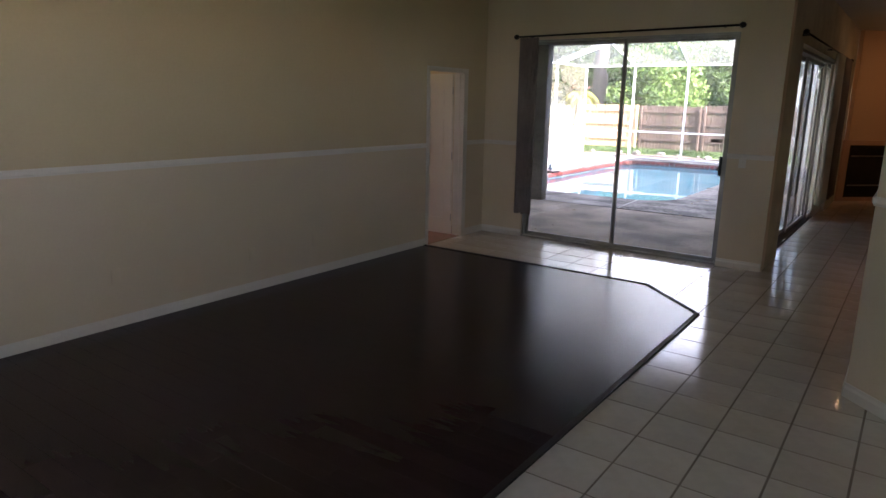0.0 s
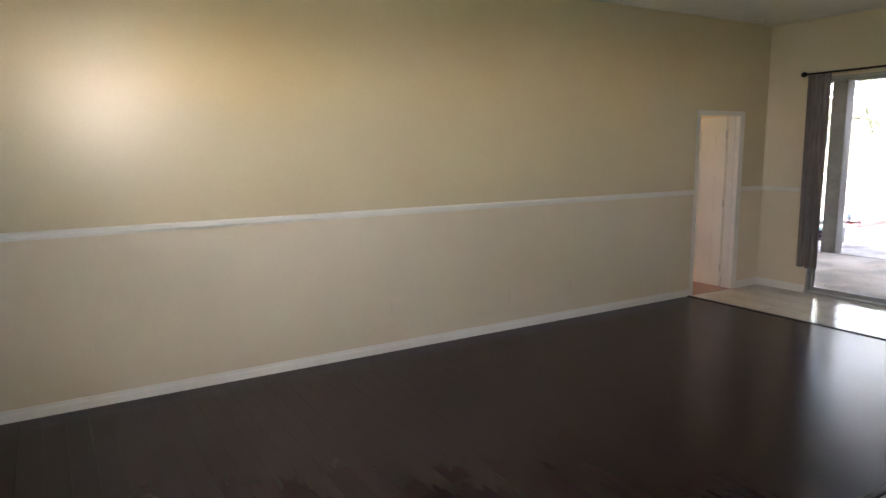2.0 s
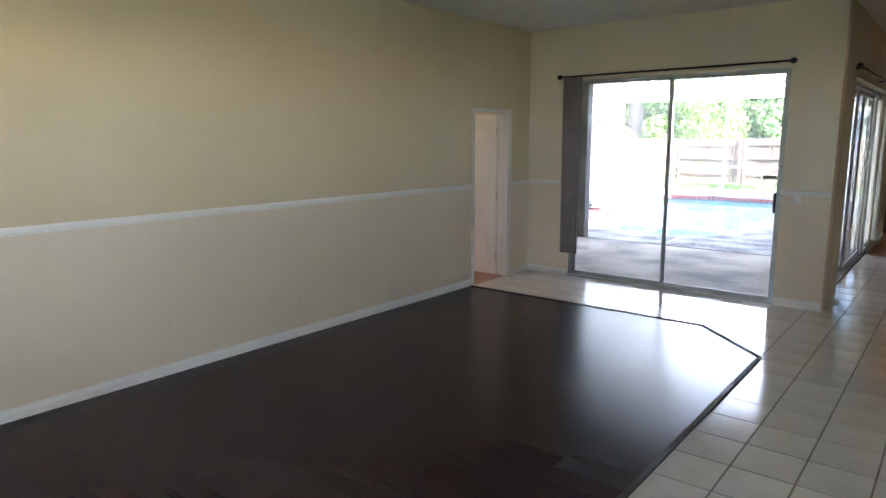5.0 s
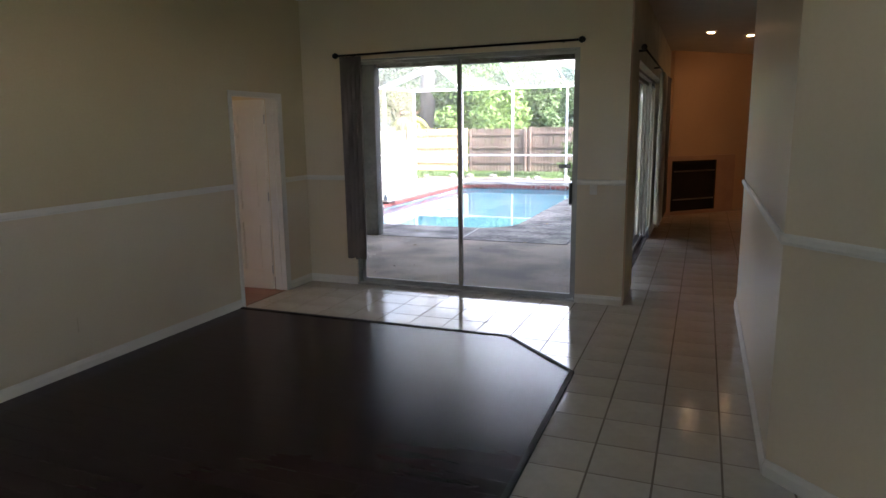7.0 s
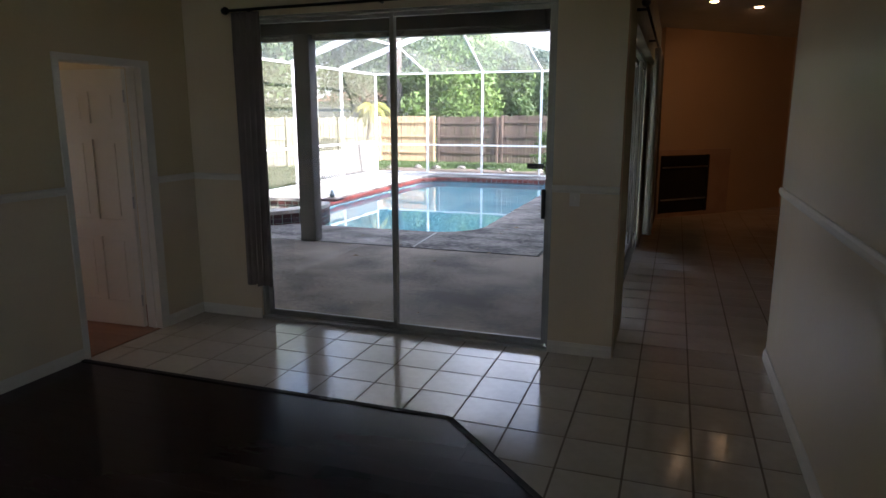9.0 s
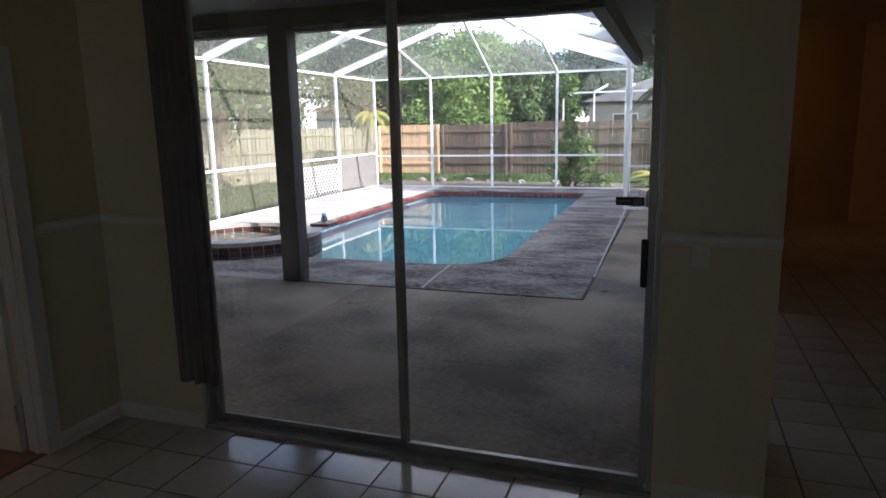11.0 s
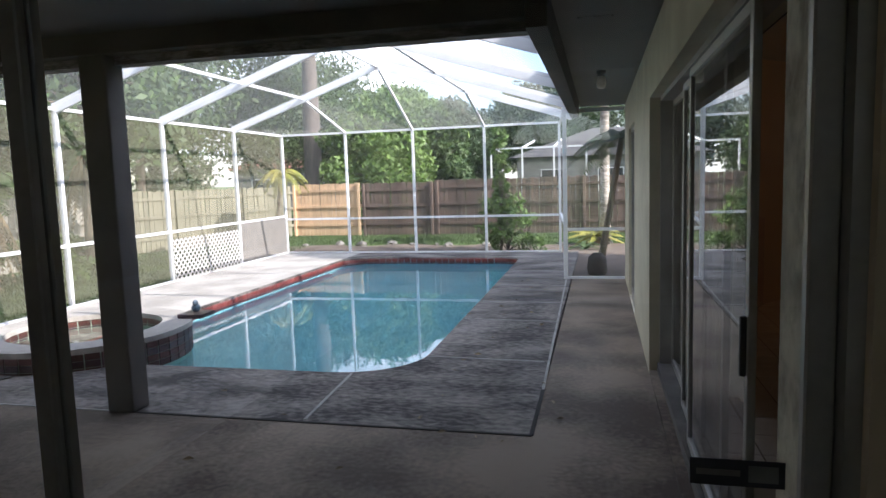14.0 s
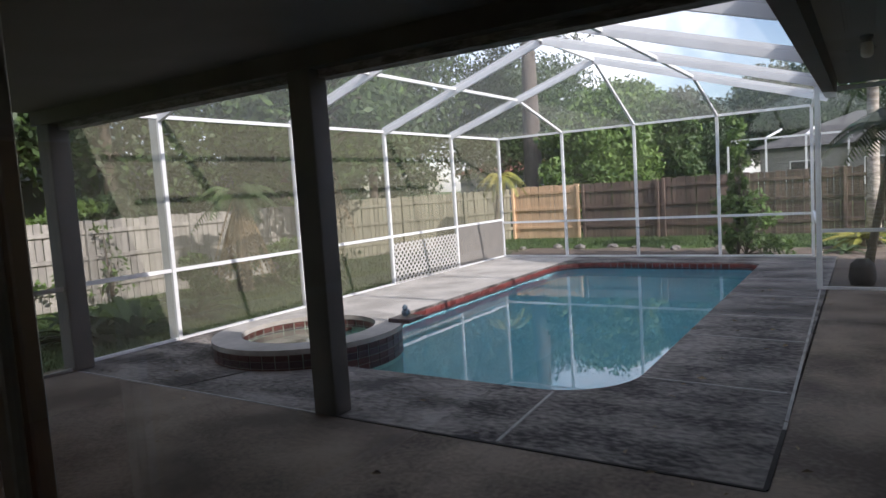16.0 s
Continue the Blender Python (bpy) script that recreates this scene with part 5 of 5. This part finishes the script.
house(-2.2, 12.0, 40.0, 49.0, 3.0, 1.9, ROOF_G, "pale neighbour house with a grey hip roof")
house(-24.0, -15.8, 44.0, 52.0, 3.0, 1.9, ROOF_R, "white neighbour house with a red-brown roof")
house(-30.0, -20.0, 6.0, 22.0, 3.0, 2.2, ROOF_G, "pale neighbour house beyond the side fence")
nc = thing("neighbour_cage", "white screen enclosure on the neighbour's house", "pool enclosure", (-2.7, 33.0, -0.14))
for x in (0, 1.6, 3.2, 4.8):
    bm = bmesh.new()
    bar(bm, (x, 0, 0), (x, 0, 3.3), 0.08, 0.08)
    bar(bm, (x, 0, 3.3), (x, 6.8, 4.0 if 0 < x < 4.8 else 3.3), 0.07, 0.09)
    part("post", bm, WHITEALU, nc)
for z in (1.3, 3.3):
    bm = bmesh.new()
    bar(bm, (0, 0, z), (4.8, 0, z), 0.08, 0.08)
    part("rail", bm, WHITEALU, nc)
vf = thing("vinyl_fence", "white vinyl fence in the neighbour's garden", "fence", (-11.0, 29.0, -0.14), "garden fences")
for k in range(13):
    part("board", bevelled(k * 0.26, k * 0.26 + 0.25, 0, 0.03, 0, 1.95 - (0.12 if k > 8 else 0), 0.004, 1), VINYL, vf)
for x in (0, 1.7, 3.4):
    part("post", bevelled(x - 0.06, x + 0.06, -0.05, 0.08, 0, 2.12, 0.01), VINYL, vf)

# ---- floor pieces ----
TP, TQ, TX0, TY0 = 0.3155, 0.327, 3.3345, -0.285
g0 = solid("floor", boxes((-0.12, 8.0, FRONT, 0.0, -0.12, -0.0025), (3.36, 8.0, 0.0, 9.2, -0.12, -0.0025)), GROUT, "cream glazed floor tiles with dark grout lines", "floor", kind="structure")
WOOD = [(0.0, FRONT), (3.335, FRONT), (3.335, -1.912), (2.69, -1.268), (0.0, -1.268)]


def clip_poly(poly, cut):
    """Keeps the part of a polygon on the left of the line cut = (x, y, dx, dy)."""
    x0, y0, dx, dy = cut
    side = lambda q: dx * (q[1] - y0) - dy * (q[0] - x0)
    out = []
    for i, a in enumerate(poly):
        b = poly[(i + 1) % len(poly)]
        sa, sb = side(a), side(b)
        if sa >= 0:
            out.append(a)
        if (sa > 1e-9) != (sb > 1e-9) and abs(sa - sb) > 1e-9:
            t = sa / (sa - sb)
            out.append((a[0] + (b[0] - a[0]) * t, a[1] + (b[1] - a[1]) * t))
    return out


def slab(bm, poly, z0, z1):
    lo = [bm.verts.new((x, y, z0)) for x, y in poly]
    hi = [bm.verts.new((x, y, z1)) for x, y in poly]
    n = len(poly)
    for i in range(n):
        bm.faces.new((lo[i], lo[(i + 1) % n], hi[(i + 1) % n], hi[i]))
    bm.faces.new(hi)


def tile_poly(i, j):
    x0, x1 = TX0 + i * TP + 0.0055, TX0 + (i + 1) * TP - 0.0055
    y0, y1 = TY0 + j * TQ + 0.0055, TY0 + (j + 1) * TQ - 0.0055
    return x0, x1, y0, y1


full = to_mesh("floor_tile", (lambda b: (slab(b, [(-TP / 2 + 0.0055, -TQ / 2 + 0.0055), (TP / 2 - 0.0055, -TQ / 2 + 0.0055), (TP / 2 - 0.0055, TQ / 2 - 0.0055), (-TP / 2 + 0.0055, TQ / 2 - 0.0055)], -0.006, 0.0), b)[1])(bmesh.new()), TILE)
rest = bmesh.new()
made = 0
for i in range(-11, 15):
    for j in range(-25, 29):
        x0, x1, y0, y1 = tile_poly(i, j)
        cx, cy = (x0 + x1) / 2, (y0 + y1) / 2
        if cy > 0.0 and cx < 3.4:
            continue
        if y0 < FRONT or x0 < 0.0 or (cy < -4.6 and x1 > 6.2) or cx > 8.0 or cy > 9.1:
            if not (x0 < 0.0 < x1 and -1.28 < cy < 0):
                continue
        poly = [(max(x0, 0.0), y0), (x1, y0), (x1, y1), (max(x0, 0.0), y1)]
        if y1 > 0 and x0 < 3.2:
            poly = [(a, min(b, 0.0)) for a, b in poly]
        cut = None
        if cx < 3.3 and y0 < -1.265:
            if x1 < 2.76:
                poly = clip_poly(poly, (0, -1.255, 1, 0))
            else:
                poly = clip_poly(poly, (2.70, -1.255, 0.654, -0.647))
            cut = 1
            if y1 < -1.90:
                poly = clip_poly([(x0, y0), (x1, y0), (x1, y1), (x0, y1)], (3.354, 0, 0, -1))
        if len(poly) < 3:
            continue
        whole = cut is None and x0 >= 0 and not (y1 > 0 and x0 < 3.2)
        if whole and made < 290 and cx < 4.6 and cy < 2.5:
            piece("floor_tile", full, g0, (cx, cy, 0.0), turn=0)
            made += 1
        else:
            slab(rest, poly, -0.006, 0.0)
ob = part("tile_rest", rest, TILE_J, g0)
tagged(ob, kind="stuff")

wf = solid("wood_floor", boxes((0.0, 3.325, FRONT, -1.93, -0.005, 0.0)), DARKTRIM, "very dark brown laminate plank floor with a bevelled corner", "floor", kind="structure")
rng = random.Random(8)
PW = 0.127
y = FRONT
while y < -1.29:
    x = -rng.uniform(0.0, 1.1)
    while x < 3.335:
        L = 1.215
        a, b = max(x, 0.001), min(x + L, 3.325)
        if b - a > 0.02:
            poly = [(a + 0.0006, y + 0.0006), (b - 0.0006, y + 0.0006), (b - 0.0006, min(y + PW, -1.285) - 0.0006), (a + 0.0006, min(y + PW, -1.285) - 0.0006)]
            poly = clip_poly(poly, (3.325, -1.912, -0.654, 0.647))
            if len(poly) > 2:
                bm = bmesh.new()
                slab(bm, poly, 0.001, 0.008)
                part("plank", bm, PLANK, wf)
        x += L
    y += PW
bm = bmesh.new()
for a, b in (((0.0, -1.275), (2.69, -1.275)), ((2.69, -1.275), (3.335, -1.912)), ((3.335, -1.912), (3.335, FRONT))):
    bar(bm, (*a, 0.006), (*b, 0.006), 0.035, 0.016)
solid("edge_strip", bm, DARKTRIM, "black transition strip along the wood floor", "trim", kind="structure")
bf = solid("bedroom_floor", boxes((-3.2, -0.02, -3.0, 0.0, -0.10, -0.004)), DARKTRIM, "reddish wood bedroom floor", "floor", kind="structure")
for k in range(24):
    part("plank", boxes((-3.2, -0.02, -3.0 + 0.125 * k + 0.001, -3.0 + 0.125 * (k + 1) - 0.001, -0.004, 0.002)), REDWOOD, bf)

# ---- pool tiles ----
band = to_mesh("pool_tile", bevelled(-0.072, 0.072, -0.006, 0.006, -0.042, 0.042, 0.002, 1), REDTILE)
band2 = to_mesh("pool_tile", bevelled(-0.072, 0.072, -0.005, 0.005, -0.018, 0.018, 0.002, 1), BLUETILE)
shell = bpy.data.objects["pool_shell"]
per = []
for i in range(len(POOL)):
    a, b = Vector(POOL[i]), Vector(POOL[(i + 1) % len(POOL)])
    n = max(1, round((b - a).length / 0.15))
    for k in range(n):
        per.append((a.lerp(b, (k + 0.5) / n), math.atan2((b - a).y, (b - a).x)))
for q, ang in per:
    ins = Vector((-math.sin(ang), math.cos(ang))) * 0.008
    piece("pool_tile", band, shell, (q.x + ins.x, q.y + ins.y, GZ - 0.075), turn=ang)
    piece("pool_tile", band2, shell, (q.x + ins.x, q.y + ins.y, GZ - 0.138), turn=ang)
st1 = to_mesh("spa_tile", bevelled(-0.070, 0.070, -0.006, 0.006, -0.035, 0.035, 0.002, 1), SPATILE)
st2 = to_mesh("spa_tile", bevelled(-0.070, 0.070, -0.005, 0.005, -0.035, 0.035, 0.002, 1), BLUETILE)
for rad, zz in ((SR, (0.13, 0.056, -0.02, -0.095)), (SR - 0.302, (0.125, 0.05))):
    n = int(math.tau * rad / 0.148)
    for k in range(n):
        a = math.tau * k / n
        for row, z in enumerate(zz):
            piece("spa_tile", st2 if (row == 1) else st1, spa, (rad * math.cos(a), rad * math.sin(a), z), turn=a + math.pi / 2)
